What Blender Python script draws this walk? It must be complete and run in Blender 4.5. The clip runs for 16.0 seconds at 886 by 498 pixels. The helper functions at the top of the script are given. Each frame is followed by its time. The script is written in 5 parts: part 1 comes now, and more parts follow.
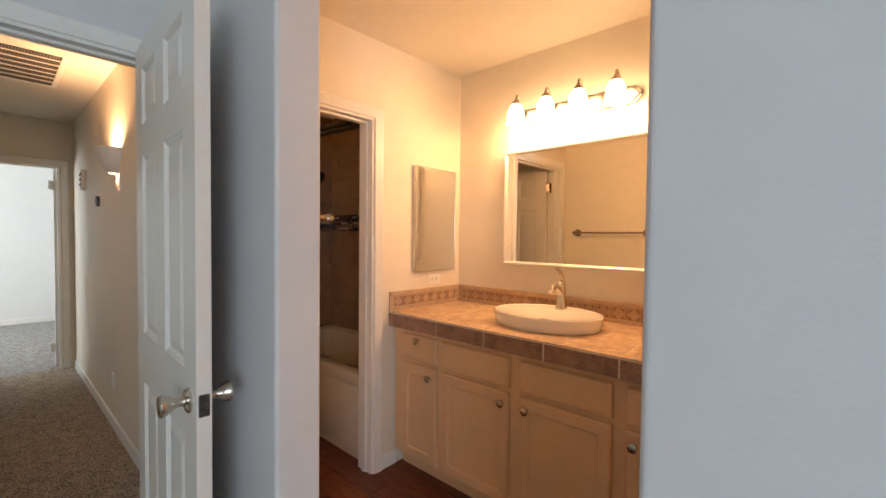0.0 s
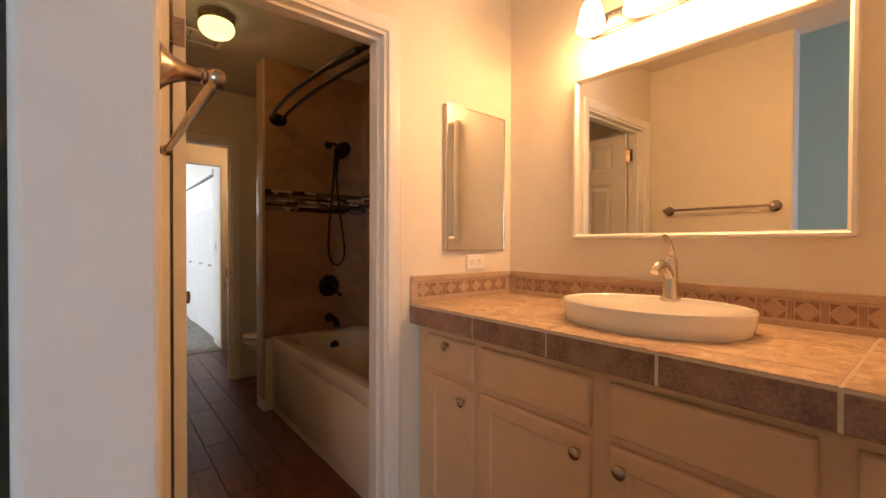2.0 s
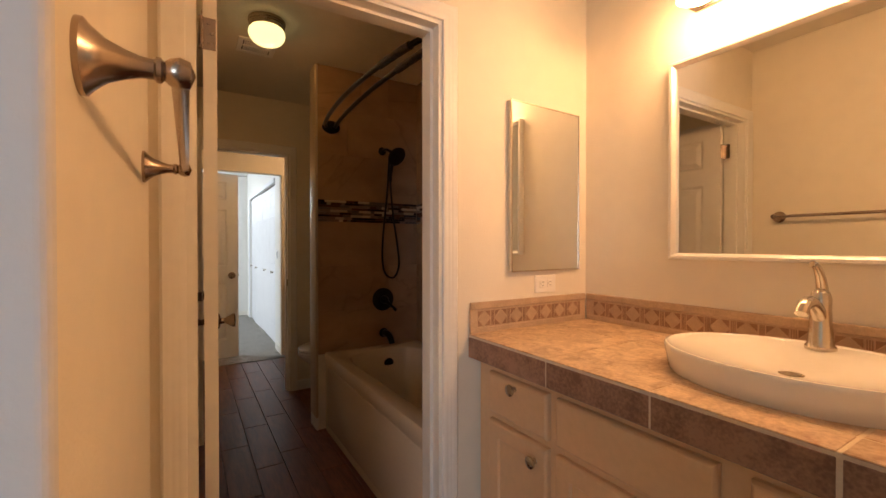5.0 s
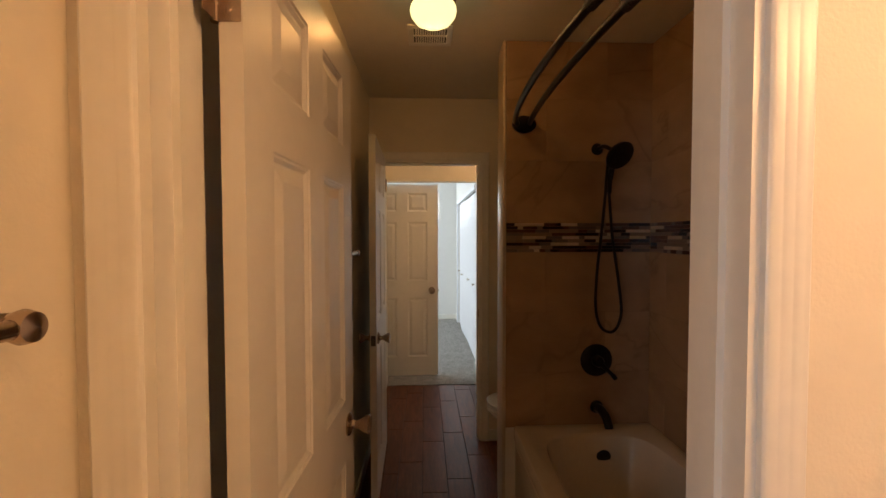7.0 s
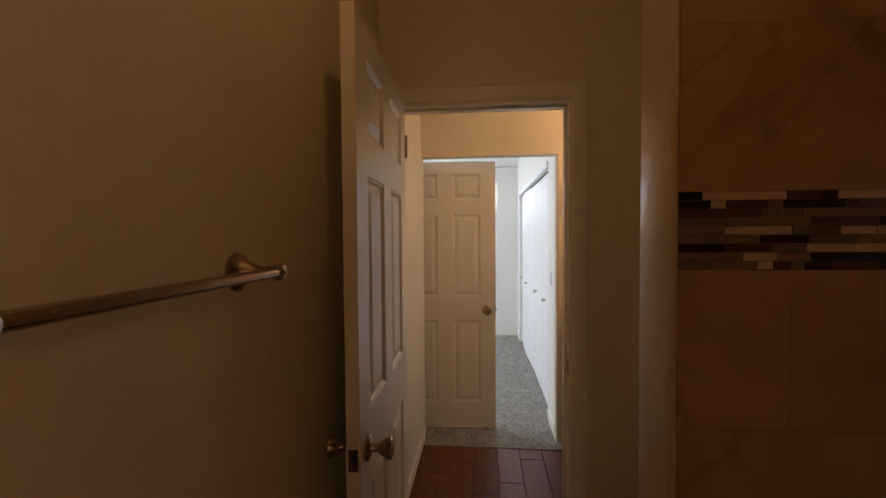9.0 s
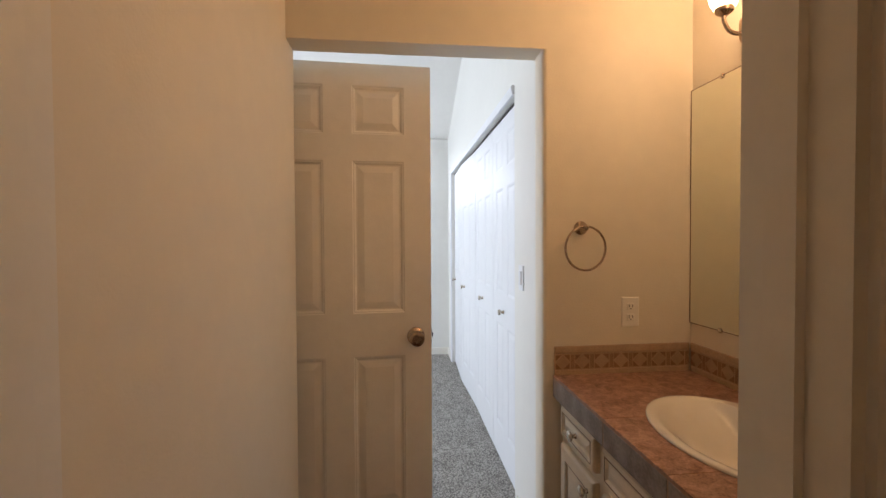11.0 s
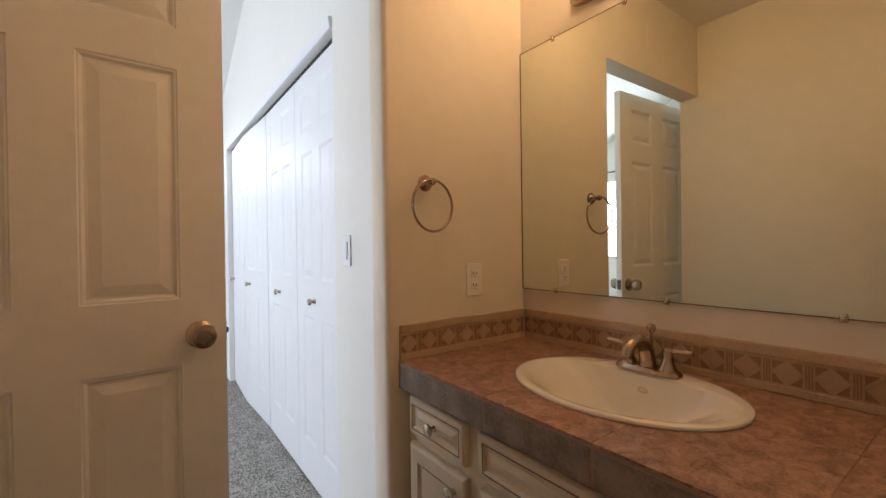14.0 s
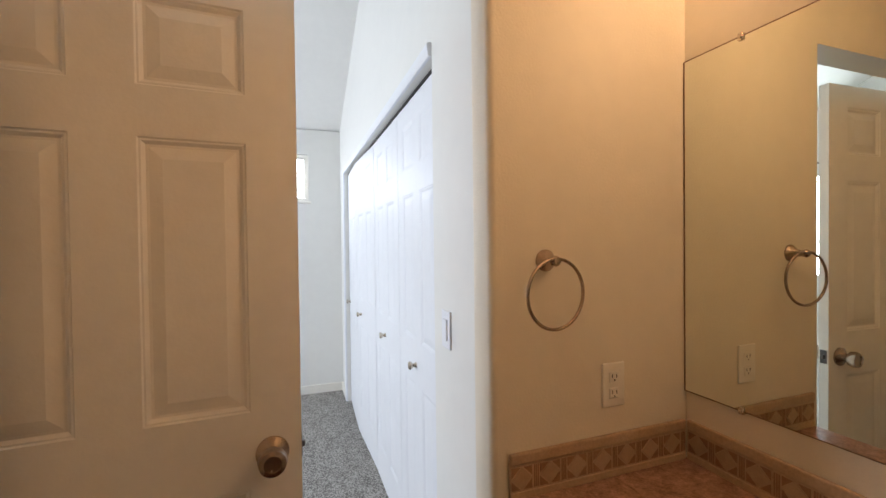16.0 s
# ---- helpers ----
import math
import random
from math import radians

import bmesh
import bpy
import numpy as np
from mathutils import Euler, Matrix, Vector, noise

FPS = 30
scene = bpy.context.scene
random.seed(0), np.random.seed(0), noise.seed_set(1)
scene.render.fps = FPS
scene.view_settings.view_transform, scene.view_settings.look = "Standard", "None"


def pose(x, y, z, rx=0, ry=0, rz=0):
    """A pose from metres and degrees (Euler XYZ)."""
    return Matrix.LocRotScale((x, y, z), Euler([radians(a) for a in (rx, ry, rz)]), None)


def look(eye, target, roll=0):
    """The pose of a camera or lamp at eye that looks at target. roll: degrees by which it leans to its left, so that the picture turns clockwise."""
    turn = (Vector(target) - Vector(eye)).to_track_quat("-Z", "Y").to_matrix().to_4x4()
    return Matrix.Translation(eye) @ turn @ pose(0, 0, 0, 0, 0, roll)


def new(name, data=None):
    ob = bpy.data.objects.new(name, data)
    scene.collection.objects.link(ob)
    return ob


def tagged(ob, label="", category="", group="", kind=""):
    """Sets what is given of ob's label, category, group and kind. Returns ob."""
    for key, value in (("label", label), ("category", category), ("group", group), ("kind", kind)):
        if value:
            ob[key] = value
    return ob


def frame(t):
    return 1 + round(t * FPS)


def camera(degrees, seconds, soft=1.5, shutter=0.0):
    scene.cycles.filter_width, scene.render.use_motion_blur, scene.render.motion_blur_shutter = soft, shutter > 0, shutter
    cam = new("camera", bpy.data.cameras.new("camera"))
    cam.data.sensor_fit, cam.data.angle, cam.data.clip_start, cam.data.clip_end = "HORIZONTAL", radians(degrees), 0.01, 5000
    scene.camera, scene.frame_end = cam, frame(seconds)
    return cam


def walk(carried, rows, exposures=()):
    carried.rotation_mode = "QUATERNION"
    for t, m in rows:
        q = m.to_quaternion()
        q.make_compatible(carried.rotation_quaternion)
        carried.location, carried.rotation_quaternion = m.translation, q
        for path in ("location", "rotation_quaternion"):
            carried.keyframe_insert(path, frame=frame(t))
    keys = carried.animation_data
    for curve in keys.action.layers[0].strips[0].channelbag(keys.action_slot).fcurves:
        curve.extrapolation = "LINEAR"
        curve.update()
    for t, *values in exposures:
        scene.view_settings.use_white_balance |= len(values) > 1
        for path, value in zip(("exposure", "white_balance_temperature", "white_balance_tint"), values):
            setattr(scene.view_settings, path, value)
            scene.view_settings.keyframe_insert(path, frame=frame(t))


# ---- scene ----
cam = camera(93.3, 16.0)
PATH = [
    (0, (0.151, 0.008, 1.373), (-1.206, 1.476, 1.316), 0.6),
    (0.5, (0.0, 0.275, 1.291), (-1.511, 1.585, 1.25), 0.2),
    (1, (-0.144, 0.412, 1.232), (-1.673, 1.701, 1.194), 0.3),
    (1.5, (-0.25, 0.526, 1.199), (-1.796, 1.795, 1.171), 0.3),
    (2, (-0.291, 0.588, 1.181), (-1.84, 1.853, 1.159), 0.2),
    (2.5, (-0.301, 0.645, 1.18), (-1.838, 1.924, 1.163), 0.2),
    (3, (-0.297, 0.673, 1.181), (-1.791, 2.002, 1.168), 0.2),
    (3.2, (-0.282, 0.693, 1.179), (-1.766, 2.034, 1.169), 0.2),
    (5.3, (-0.584, 0.745, 1.296), (-2.37, 1.644, 1.267), 0.0),
    (5.5, (-0.648, 0.788, 1.327), (-2.491, 1.565, 1.29), 0.0),
    (6, (-0.816, 0.897, 1.395), (-2.783, 1.254, 1.355), -0.1),
    (6.5, (-1.02, 0.989, 1.462), (-3.01, 1.187, 1.406), -0.2),
    (7, (-1.241, 1.062, 1.503), (-3.238, 1.15, 1.439), -0.1),
    (7.5, (-1.503, 1.124, 1.528), (-3.5, 1.036, 1.465), -0.1),
    (8, (-1.807, 1.116, 1.536), (-3.797, 0.923, 1.468), -0.1),
    (8.5, (-2.133, 1.099, 1.512), (-4.123, 0.909, 1.447), -0.3),
    (10.8, (-3.831, 1.102, 1.353), (-5.829, 1.196, 1.314), -0.3),
    (11, (-3.933, 1.072, 1.321), (-5.922, 1.279, 1.28), -0.3),
    (11.5, (-4.139, 1.042, 1.249), (-6.079, 1.528, 1.22), -0.4),
    (12, (-4.265, 1.023, 1.2), (-6.144, 1.708, 1.177), -0.5),
    (12.5, (-4.338, 1.019, 1.171), (-6.126, 1.915, 1.154), -0.7),
    (13, (-4.364, 1.019, 1.155), (-6.04, 2.111, 1.138), -0.8),
    (13.5, (-4.351, 1.003, 1.156), (-5.992, 2.148, 1.149), -0.8),
    (14, (-4.338, 1.006, 1.154), (-5.958, 2.177, 1.145), -0.8),
    (14.5, (-4.326, 1.004, 1.154), (-5.927, 2.203, 1.14), -0.8),
    (15, (-4.314, 1.037, 1.199), (-5.909, 2.244, 1.184), -0.8),
    (15.5, (-4.414, 1.123, 1.325), (-6.157, 2.104, 1.302), -0.7),
    (16, (-4.616, 1.19, 1.413), (-6.497, 1.868, 1.382), -0.7),
]
walk(cam, [(t, look(eye, target, roll)) for t, eye, target, roll in PATH],
     [(0.0, 0.12, 6350, 10), (0.8, 0.0, 6450, 12), (3.0, 0.0, 6550, 11), (5.5, -0.10, 6250, 8), (7.0, -0.12, 6250, 7), (8.5, -0.26, 6350, 12), (11.0, -0.08, 6050, 12), (16.0, -0.08, 6050, 12)])

# ---- world and lights ----
world = bpy.data.worlds.new("sky")
scene.world = world
world.use_nodes = True
wn = world.node_tree
sky = wn.nodes.new("ShaderNodeTexSky")
sky.sky_type, sky.sun_disc = "NISHITA", False
sky.sun_elevation, sky.sun_rotation = radians(48), radians(150)
wn.nodes["Background"].inputs["Strength"].default_value = 0.12
wn.links.new(sky.outputs[0], wn.nodes["Background"].inputs[0])

WARM = (1.0, 0.485, 0.20)
DAY = (0.74, 0.845, 1.0)
DAY2 = (0.91, 0.95, 1.0)


def lamp(name, kind, m, power, color, size=0.1, size_y=None):
    data = bpy.data.lights.new(name, kind)
    data.energy, data.color = power, color
    if kind == "AREA":
        data.shape, data.size, data.size_y = "RECTANGLE", size, size_y or size
    else:
        data.shadow_soft_size = size
    ob = new(name, data)
    ob.matrix_world = m
    return ob


BULBS = [-1.225, -1.03, -0.84, -0.645]
for bx in BULBS:
    lamp("vanity_bulb", "POINT", pose(bx, 2.115, 2.02), 6.8, WARM, 0.03)
BULBS2 = [-5.19, -4.93, -4.67]
for bx in BULBS2:
    lamp("vanity_bulb", "POINT", pose(bx, 2.115, 2.13), 0.8, (1.0, 0.56, 0.28), 0.03)
lamp("dome_bulb", "POINT", pose(-2.955, 1.10, 2.36), 9.4, (1.0, 0.45, 0.13), 0.04)
lamp("sconce_bulb", "POINT", pose(-3.33, 0.53, 1.868), 40.0, (1.0, 0.56, 0.28), 0.03)
lamp("window_daylight", "AREA", look((2.55, -1.85, 1.5), (0.0, -1.75, 1.3)), 61, DAY, 1.3, 1.3)
lamp("window_daylight", "AREA", look((-7.6, -2.52, 1.55), (-7.6, 0.0, 1.4)), 94, DAY2, 1.5, 1.15)
lamp("window_daylight", "AREA", look((-8.82, 1.04, 2.03), (-6.0, 1.04, 2.03)), 10, DAY2, 0.60, 0.43)

# ---- plan ----
EASTV = -0.006
EAST, NORTH, TALL = -0.010, 2.235, 2.48
W1A, W1B = -1.756, -1.876
W2A, W2B = -4.25, -4.37
W3A, W3B = -5.495, -5.60
SV, SB, HALL_N, HALL_S = 0.645, 0.672, 0.585, -0.50
TILE_W = -3.345
FAR_W, FAR_S = -8.73, -2.55
CLOSET = 1.635


# ---- mesh helpers ----
def link(name, bm, material, parent=None, label="", smooth=False, loc=None):
    me = bpy.data.meshes.new(name)
    bmesh.ops.recalc_face_normals(bm, faces=bm.faces)
    bm.to_mesh(me)
    bm.free()
    for m in material if isinstance(material, (list, tuple)) else [material]:
        me.materials.append(m)
    if smooth:
        me.shade_smooth()
        me.set_sharp_from_angle(angle=radians(38))
    ob = new(name, me)
    if parent:
        ob.parent = parent
    if loc:
        ob.location = loc
    if label:
        ob["label"] = label
    return ob


def part(name, bm, material, parent, label="", smooth=True):
    return link(name, bm, material, parent, label, smooth)


def structure(name, bm, material, label, category, smooth=False):
    return tagged(link(name, bm, material, smooth=smooth), label, category, kind="structure")


def thing(name, m, label, category, group="", kind=""):
    ob = new(name)
    ob.empty_display_size = 0.05
    ob.matrix_world = m
    return tagged(ob, label, category, group, kind)


def box(bm, x0, x1, y0, y1, z0, z1, bev=0.0, seg=2):
    x0, x1, y0, y1, z0, z1 = min(x0, x1), max(x0, x1), min(y0, y1), max(y0, y1), min(z0, z1), max(z0, z1)
    vs = [bm.verts.new((x, y, z)) for z in (z0, z1) for x, y in ((x0, y0), (x1, y0), (x1, y1), (x0, y1))]
    fs = [(3, 2, 1, 0), (4, 5, 6, 7), (0, 1, 5, 4), (1, 2, 6, 5), (2, 3, 7, 6), (3, 0, 4, 7)]
    faces = [bm.faces.new([vs[i] for i in f]) for f in fs]
    if bev:
        edges = list({e for f in faces for e in f.edges})
        bmesh.ops.bevel(bm, geom=edges, offset=bev, segments=seg, profile=0.5, affect="EDGES")
    return bm


def boxes(*rows):
    bm = bmesh.new()
    for r in rows:
        box(bm, *r)
    return bm


def prism(bm, outline, z0, z1):
    low = [bm.verts.new((x, y, z0)) for x, y in outline]
    high = [bm.verts.new((x, y, z1)) for x, y in outline]
    n = len(outline)
    for i in range(n):
        bm.faces.new((low[i], low[(i + 1) % n], high[(i + 1) % n], high[i]))
    bm.faces.new(low[::-1])
    bm.faces.new(high)


def rounded(x0, x1, y0, y1, corners, r=0.018, n=5):
    """A rectangle's outline with the named corners (sw, se, ne, nw) rounded."""
    out = []
    for key, cx, cy, a0 in (("sw", x0, y0, 180), ("se", x1, y0, 270), ("ne", x1, y1, 0), ("nw", x0, y1, 90)):
        if key in corners:
            ox, oy = cx + (r if "w" in key else -r), cy + (r if "s" in key else -r)
            out += [(ox + r * math.cos(radians(a0 + 90 * i / n)), oy + r * math.sin(radians(a0 + 90 * i / n))) for i in range(n + 1)]
        else:
            out.append((cx, cy))
    return out


def skin(bm, loops, cap0=True, cap1=True):
    rings = [[bm.verts.new(p) for p in loop] for loop in loops]
    n = len(rings[0])
    for a, b in zip(rings, rings[1:]):
        for i in range(n):
            bm.faces.new((a[i], a[(i + 1) % n], b[(i + 1) % n], b[i]))
    if cap0:
        bm.faces.new(rings[0][::-1])
    if cap1:
        bm.faces.new(rings[-1])
    return bm


def oval(cx, cy, a, b, z, n=48, p=2.0):
    out = []
    for i in range(n):
        c, s = math.cos(2 * math.pi * i / n), math.sin(2 * math.pi * i / n)
        out.append((cx + a * math.copysign(abs(c) ** (2 / p), c), cy + b * math.copysign(abs(s) ** (2 / p), s), z))
    return out


def lathe(bm, profile, m=None, n=28):
    """Turn (radius, height) pairs round z, then lay them by m."""
    m = m or Matrix()
    loops = [[m @ Vector((max(r, 1e-4) * math.cos(2 * math.pi * i / n), max(r, 1e-4) * math.sin(2 * math.pi * i / n), z)) for i in range(n)] for r, z in profile]
    return skin(bm, loops)


def tube(bm, pts, radius, n=12):
    pts = [Vector(p) for p in pts]
    rad = radius if isinstance(radius, (list, tuple)) else [radius] * len(pts)
    side = None
    loops = []
    for i, p in enumerate(pts):
        d = (pts[min(i + 1, len(pts) - 1)] - pts[max(i - 1, 0)]).normalized()
        if side is None:
            side = d.orthogonal().normalized()
        side = (side - d * side.dot(d)).normalized()
        up = d.cross(side)
        loops.append([p + rad[i] * (math.cos(2 * math.pi * k / n) * side + math.sin(2 * math.pi * k / n) * up) for k in range(n)])
    return skin(bm, loops)


def smooth_line(pts, n=8):
    """A Catmull-Rom line through the points."""
    pts = [Vector(p) for p in pts]
    pts = [2 * pts[0] - pts[1]] + pts + [2 * pts[-1] - pts[-2]]
    out = []
    for a, b, c, d in zip(pts, pts[1:], pts[2:], pts[3:]):
        for i in range(n):
            t = i / n
            out.append(0.5 * (2 * b + (c - a) * t + (2 * a - 5 * b + 4 * c - d) * t * t + (3 * b - a - 3 * c + d) * t ** 3))
    return out + [pts[-2]]


TO_X = Matrix.Rotation(radians(90), 4, "Y")     # z axis to +x
TO_Y = Matrix.Rotation(radians(-90), 4, "X")    # z axis to +y
TO_S = Matrix.Rotation(radians(90), 4, "X")     # z axis to -y


# ---- materials ----
def shader(name, color, rough=0.5, metal=0.0, vary=0.08, scale=6.0, bump=0.0, bump_scale=200.0, color2=None, blotch=0.5, coat=0.0, rand=0.0, tight=0.16):
    """Principled surface whose colour drifts at two scales, with fine relief; rand varies it from piece to piece."""
    m = bpy.data.materials.new(name)
    m.use_nodes = True
    nt, b = m.node_tree, m.node_tree.nodes["Principled BSDF"]
    L = nt.links.new
    co = nt.nodes.new("ShaderNodeTexCoord")
    src = co.outputs["Object"]
    if rand:
        info = nt.nodes.new("ShaderNodeObjectInfo")
        off = nt.nodes.new("ShaderNodeVectorMath")
        off.operation = "SCALE"
        comb = nt.nodes.new("ShaderNodeCombineXYZ")
        for k in range(3):
            L(info.outputs["Random"], comb.inputs[k])
        L(comb.outputs[0], off.inputs[0])
        off.inputs["Scale"].default_value = 37.0
        add = nt.nodes.new("ShaderNodeVectorMath")
        L(co.outputs["Object"], add.inputs[0])
        L(off.outputs[0], add.inputs[1])
        src = add.outputs[0]
    n1, n2 = nt.nodes.new("ShaderNodeTexNoise"), nt.nodes.new("ShaderNodeTexNoise")
    n1.inputs["Scale"].default_value, n2.inputs["Scale"].default_value = scale, scale * 9
    n1.inputs["Detail"].default_value, n2.inputs["Detail"].default_value = 5, 4
    L(src, n1.inputs["Vector"])
    L(src, n2.inputs["Vector"])
    mix = nt.nodes.new("ShaderNodeMix")
    mix.data_type = "FLOAT"
    mix.inputs[0].default_value = 1 - blotch
    L(n1.outputs[0], mix.inputs[2])
    L(n2.outputs[0], mix.inputs[3])
    ramp = nt.nodes.new("ShaderNodeValToRGB")
    c2 = color2 or tuple(c * (1 - vary) for c in color)
    c1 = color if color2 else tuple(min(1, c * (1 + vary)) for c in color)
    ramp.color_ramp.elements[0].position, ramp.color_ramp.elements[1].position = 0.5 - tight, 0.5 + tight
    ramp.color_ramp.elements[0].color, ramp.color_ramp.elements[1].color = (*c2, 1), (*c1, 1)
    L(mix.outputs[0], ramp.inputs[0])
    out = ramp.outputs[0]
    if rand:
        hsv = nt.nodes.new("ShaderNodeHueSaturation")
        rng = nt.nodes.new("ShaderNodeMapRange")
        rng.inputs["To Min"].default_value, rng.inputs["To Max"].default_value = 1 - rand, 1 + rand
        L(info.outputs["Random"], rng.inputs[0])
        L(rng.outputs[0], hsv.inputs["Value"])
        L(out, hsv.inputs["Color"])
        out = hsv.outputs[0]
    L(out, b.inputs["Base Color"])
    rr = nt.nodes.new("ShaderNodeMapRange")
    rr.inputs["To Min"].default_value, rr.inputs["To Max"].default_value = rough * 0.85, min(1, rough * 1.15)
    L(n2.outputs[0], rr.inputs[0])
    L(rr.outputs[0], b.inputs["Roughness"])
    b.inputs["Metallic"].default_value = metal
    b.inputs["Coat Weight"].default_value = coat
    if bump:
        n3 = nt.nodes.new("ShaderNodeTexNoise")
        n3.inputs["Scale"].default_value, n3.inputs["Detail"].default_value = bump_scale, 3
        L(src, n3.inputs["Vector"])
        bp = nt.nodes.new("ShaderNodeBump")
        bp.inputs["Strength"].default_value, bp.inputs["Distance"].default_value = bump, 0.003
        L(n3.outputs[0], bp.inputs["Height"])
        L(bp.outputs[0], b.inputs["Normal"])
    return m


def glowing(name, color, strength):
    m = bpy.data.materials.new(name)
    m.use_nodes = True
    b = m.node_tree.nodes["Principled BSDF"]
    b.inputs["Base Color"].default_value = (0.9, 0.88, 0.82, 1)
    b.inputs["Roughness"].default_value = 0.35
    b.inputs["Emission Color"].default_value = (*color, 1)
    b.inputs["Emission Strength"].default_value = strength
    return m


def stretched(name, dark, light, stretch, scale, rough, bump, rand, vein=0.0, fine=0.35, span=(0.3, 0.72), swirl=0.8):
    """Grain or veins drawn out along one axis, different on each piece."""
    m = bpy.data.materials.new(name)
    m.use_nodes = True
    nt, b = m.node_tree, m.node_tree.nodes["Principled BSDF"]
    L = nt.links.new
    co, info = nt.nodes.new("ShaderNodeTexCoord"), nt.nodes.new("ShaderNodeObjectInfo")
    mp, add, sc = nt.nodes.new("ShaderNodeMapping"), nt.nodes.new("ShaderNodeVectorMath"), nt.nodes.new("ShaderNodeVectorMath")
    comb = nt.nodes.new("ShaderNodeCombineXYZ")
    for k in range(3):
        L(info.outputs["Random"], comb.inputs[k])
    sc.operation = "SCALE"
    sc.inputs["Scale"].default_value = 53.0
    L(comb.outputs[0], sc.inputs[0])
    mp.inputs["Scale"].default_value = stretch
    L(co.outputs["Object"], mp.inputs[0])
    L(mp.outputs[0], add.inputs[0])
    L(sc.outputs[0], add.inputs[1])
    n1, n2 = nt.nodes.new("ShaderNodeTexNoise"), nt.nodes.new("ShaderNodeTexNoise")
    n1.inputs["Scale"].default_value, n1.inputs["Detail"].default_value, n1.inputs["Distortion"].default_value = scale, 7, swirl
    n1.inputs["Roughness"].default_value = 0.62
    n2.inputs["Scale"].default_value, n2.inputs["Detail"].default_value = scale * 6, 4
    L(add.outputs[0], n1.inputs["Vector"])
    L(add.outputs[0], n2.inputs["Vector"])
    ramp = nt.nodes.new("ShaderNodeValToRGB")
    ramp.color_ramp.elements[0].position, ramp.color_ramp.elements[1].position = span
    ramp.color_ramp.elements[0].color, ramp.color_ramp.elements[1].color = (*dark, 1), (*light, 1)
    mix = nt.nodes.new("ShaderNodeMix")
    mix.data_type = "FLOAT"
    mix.inputs[0].default_value = fine
    L(n1.outputs[0], mix.inputs[2])
    L(n2.outputs[0], mix.inputs[3])
    L(mix.outputs[0], ramp.inputs[0])
    out = ramp.outputs[0]
    if vein:
        wv = nt.nodes.new("ShaderNodeTexNoise")
        wv.inputs["Scale"].default_value, wv.inputs["Detail"].default_value, wv.inputs["Distortion"].default_value = scale * 0.6, 6, 1.4
        L(add.outputs[0], wv.inputs["Vector"])
        vr = nt.nodes.new("ShaderNodeValToRGB")
        e = vr.color_ramp.elements
        e[0].position, e[0].color, e[1].position, e[1].color = 0.488, (0, 0, 0, 1), 0.512, (0, 0, 0, 1)
        mid = e.new(0.5)
        mid.color = (vein, vein, vein, 1)
        L(wv.outputs[0], vr.inputs[0])
        vm = nt.nodes.new("ShaderNodeMix")
        vm.data_type = "RGBA"
        L(vr.outputs[0], vm.inputs[0])
        L(out, vm.inputs[6])
        vm.inputs[7].default_value = (dark[0] * 0.45, dark[1] * 0.4, dark[2] * 0.35, 1)
        out = vm.outputs[2]
    hsv, rng = nt.nodes.new("ShaderNodeHueSaturation"), nt.nodes.new("ShaderNodeMapRange")
    rng.inputs["To Min"].default_value, rng.inputs["To Max"].default_value = 1 - rand, 1 + rand
    L(info.outputs["Random"], rng.inputs[0])
    L(rng.outputs[0], hsv.inputs["Value"])
    L(out, hsv.inputs["Color"])
    L(hsv.outputs[0], b.inputs["Base Color"])
    rr = nt.nodes.new("ShaderNodeMapRange")
    rr.inputs["To Min"].default_value, rr.inputs["To Max"].default_value = rough * 0.75, min(1, rough * 1.25)
    L(n2.outputs[0], rr.inputs[0])
    L(rr.outputs[0], b.inputs["Roughness"])
    bp = nt.nodes.new("ShaderNodeBump")
    bp.inputs["Strength"].default_value, bp.inputs["Distance"].default_value = bump, 0.002
    L(mix.outputs[0], bp.inputs["Height"])
    L(bp.outputs[0], b.inputs["Normal"])
    return m


M_WALL = shader("cream_wall_paint", (0.80, 0.735, 0.61), 0.6, vary=0.03, scale=1.5, bump=0.25, bump_scale=160)
M_BEDROOM = shader("bedroom_wall_paint", (0.71, 0.70, 0.70), 0.6, vary=0.03, scale=1.5, bump=0.2, bump_scale=160)
M_WHITE_WALL = shader("white_wall_paint", (0.80, 0.80, 0.77), 0.6, vary=0.02, scale=1.5, bump=0.05, bump_scale=160)
M_CEIL = shader("ceiling_paint", (0.76, 0.71, 0.62), 0.7, vary=0.03, scale=2, bump=0.5, bump_scale=70)
M_TRIM = shader("white_trim_paint", (0.83, 0.81, 0.75), 0.32, vary=0.03, scale=4, bump=0.05, bump_scale=90)
M_DOOR = shader("white_door_paint", (0.80, 0.77, 0.71), 0.34, vary=0.03, scale=3, bump=0.12, bump_scale=120)
M_BIFOLD = shader("white_bifold_gloss", (0.80, 0.82, 0.86), 0.46, vary=0.02, scale=3, bump=0.06, bump_scale=60)
M_NICKEL = shader("brushed_nickel", (0.62, 0.56, 0.48), 0.26, 1.0, vary=0.05, scale=9)
M_BRASS = shader("antique_nickel", (0.44, 0.35, 0.275), 0.26, 1.0, vary=0.06, scale=9)
M_BLACK = shader("oil_rubbed_bronze", (0.022, 0.018, 0.016), 0.33, 0.7, vary=0.3, scale=30)
M_CHROME = shader("chrome", (0.8, 0.8, 0.8), 0.08, 1.0, vary=0.04, scale=20)
M_CERAMIC = shader("white_ceramic", (0.82, 0.80, 0.75), 0.10, vary=0.015, scale=4, coat=0.4)
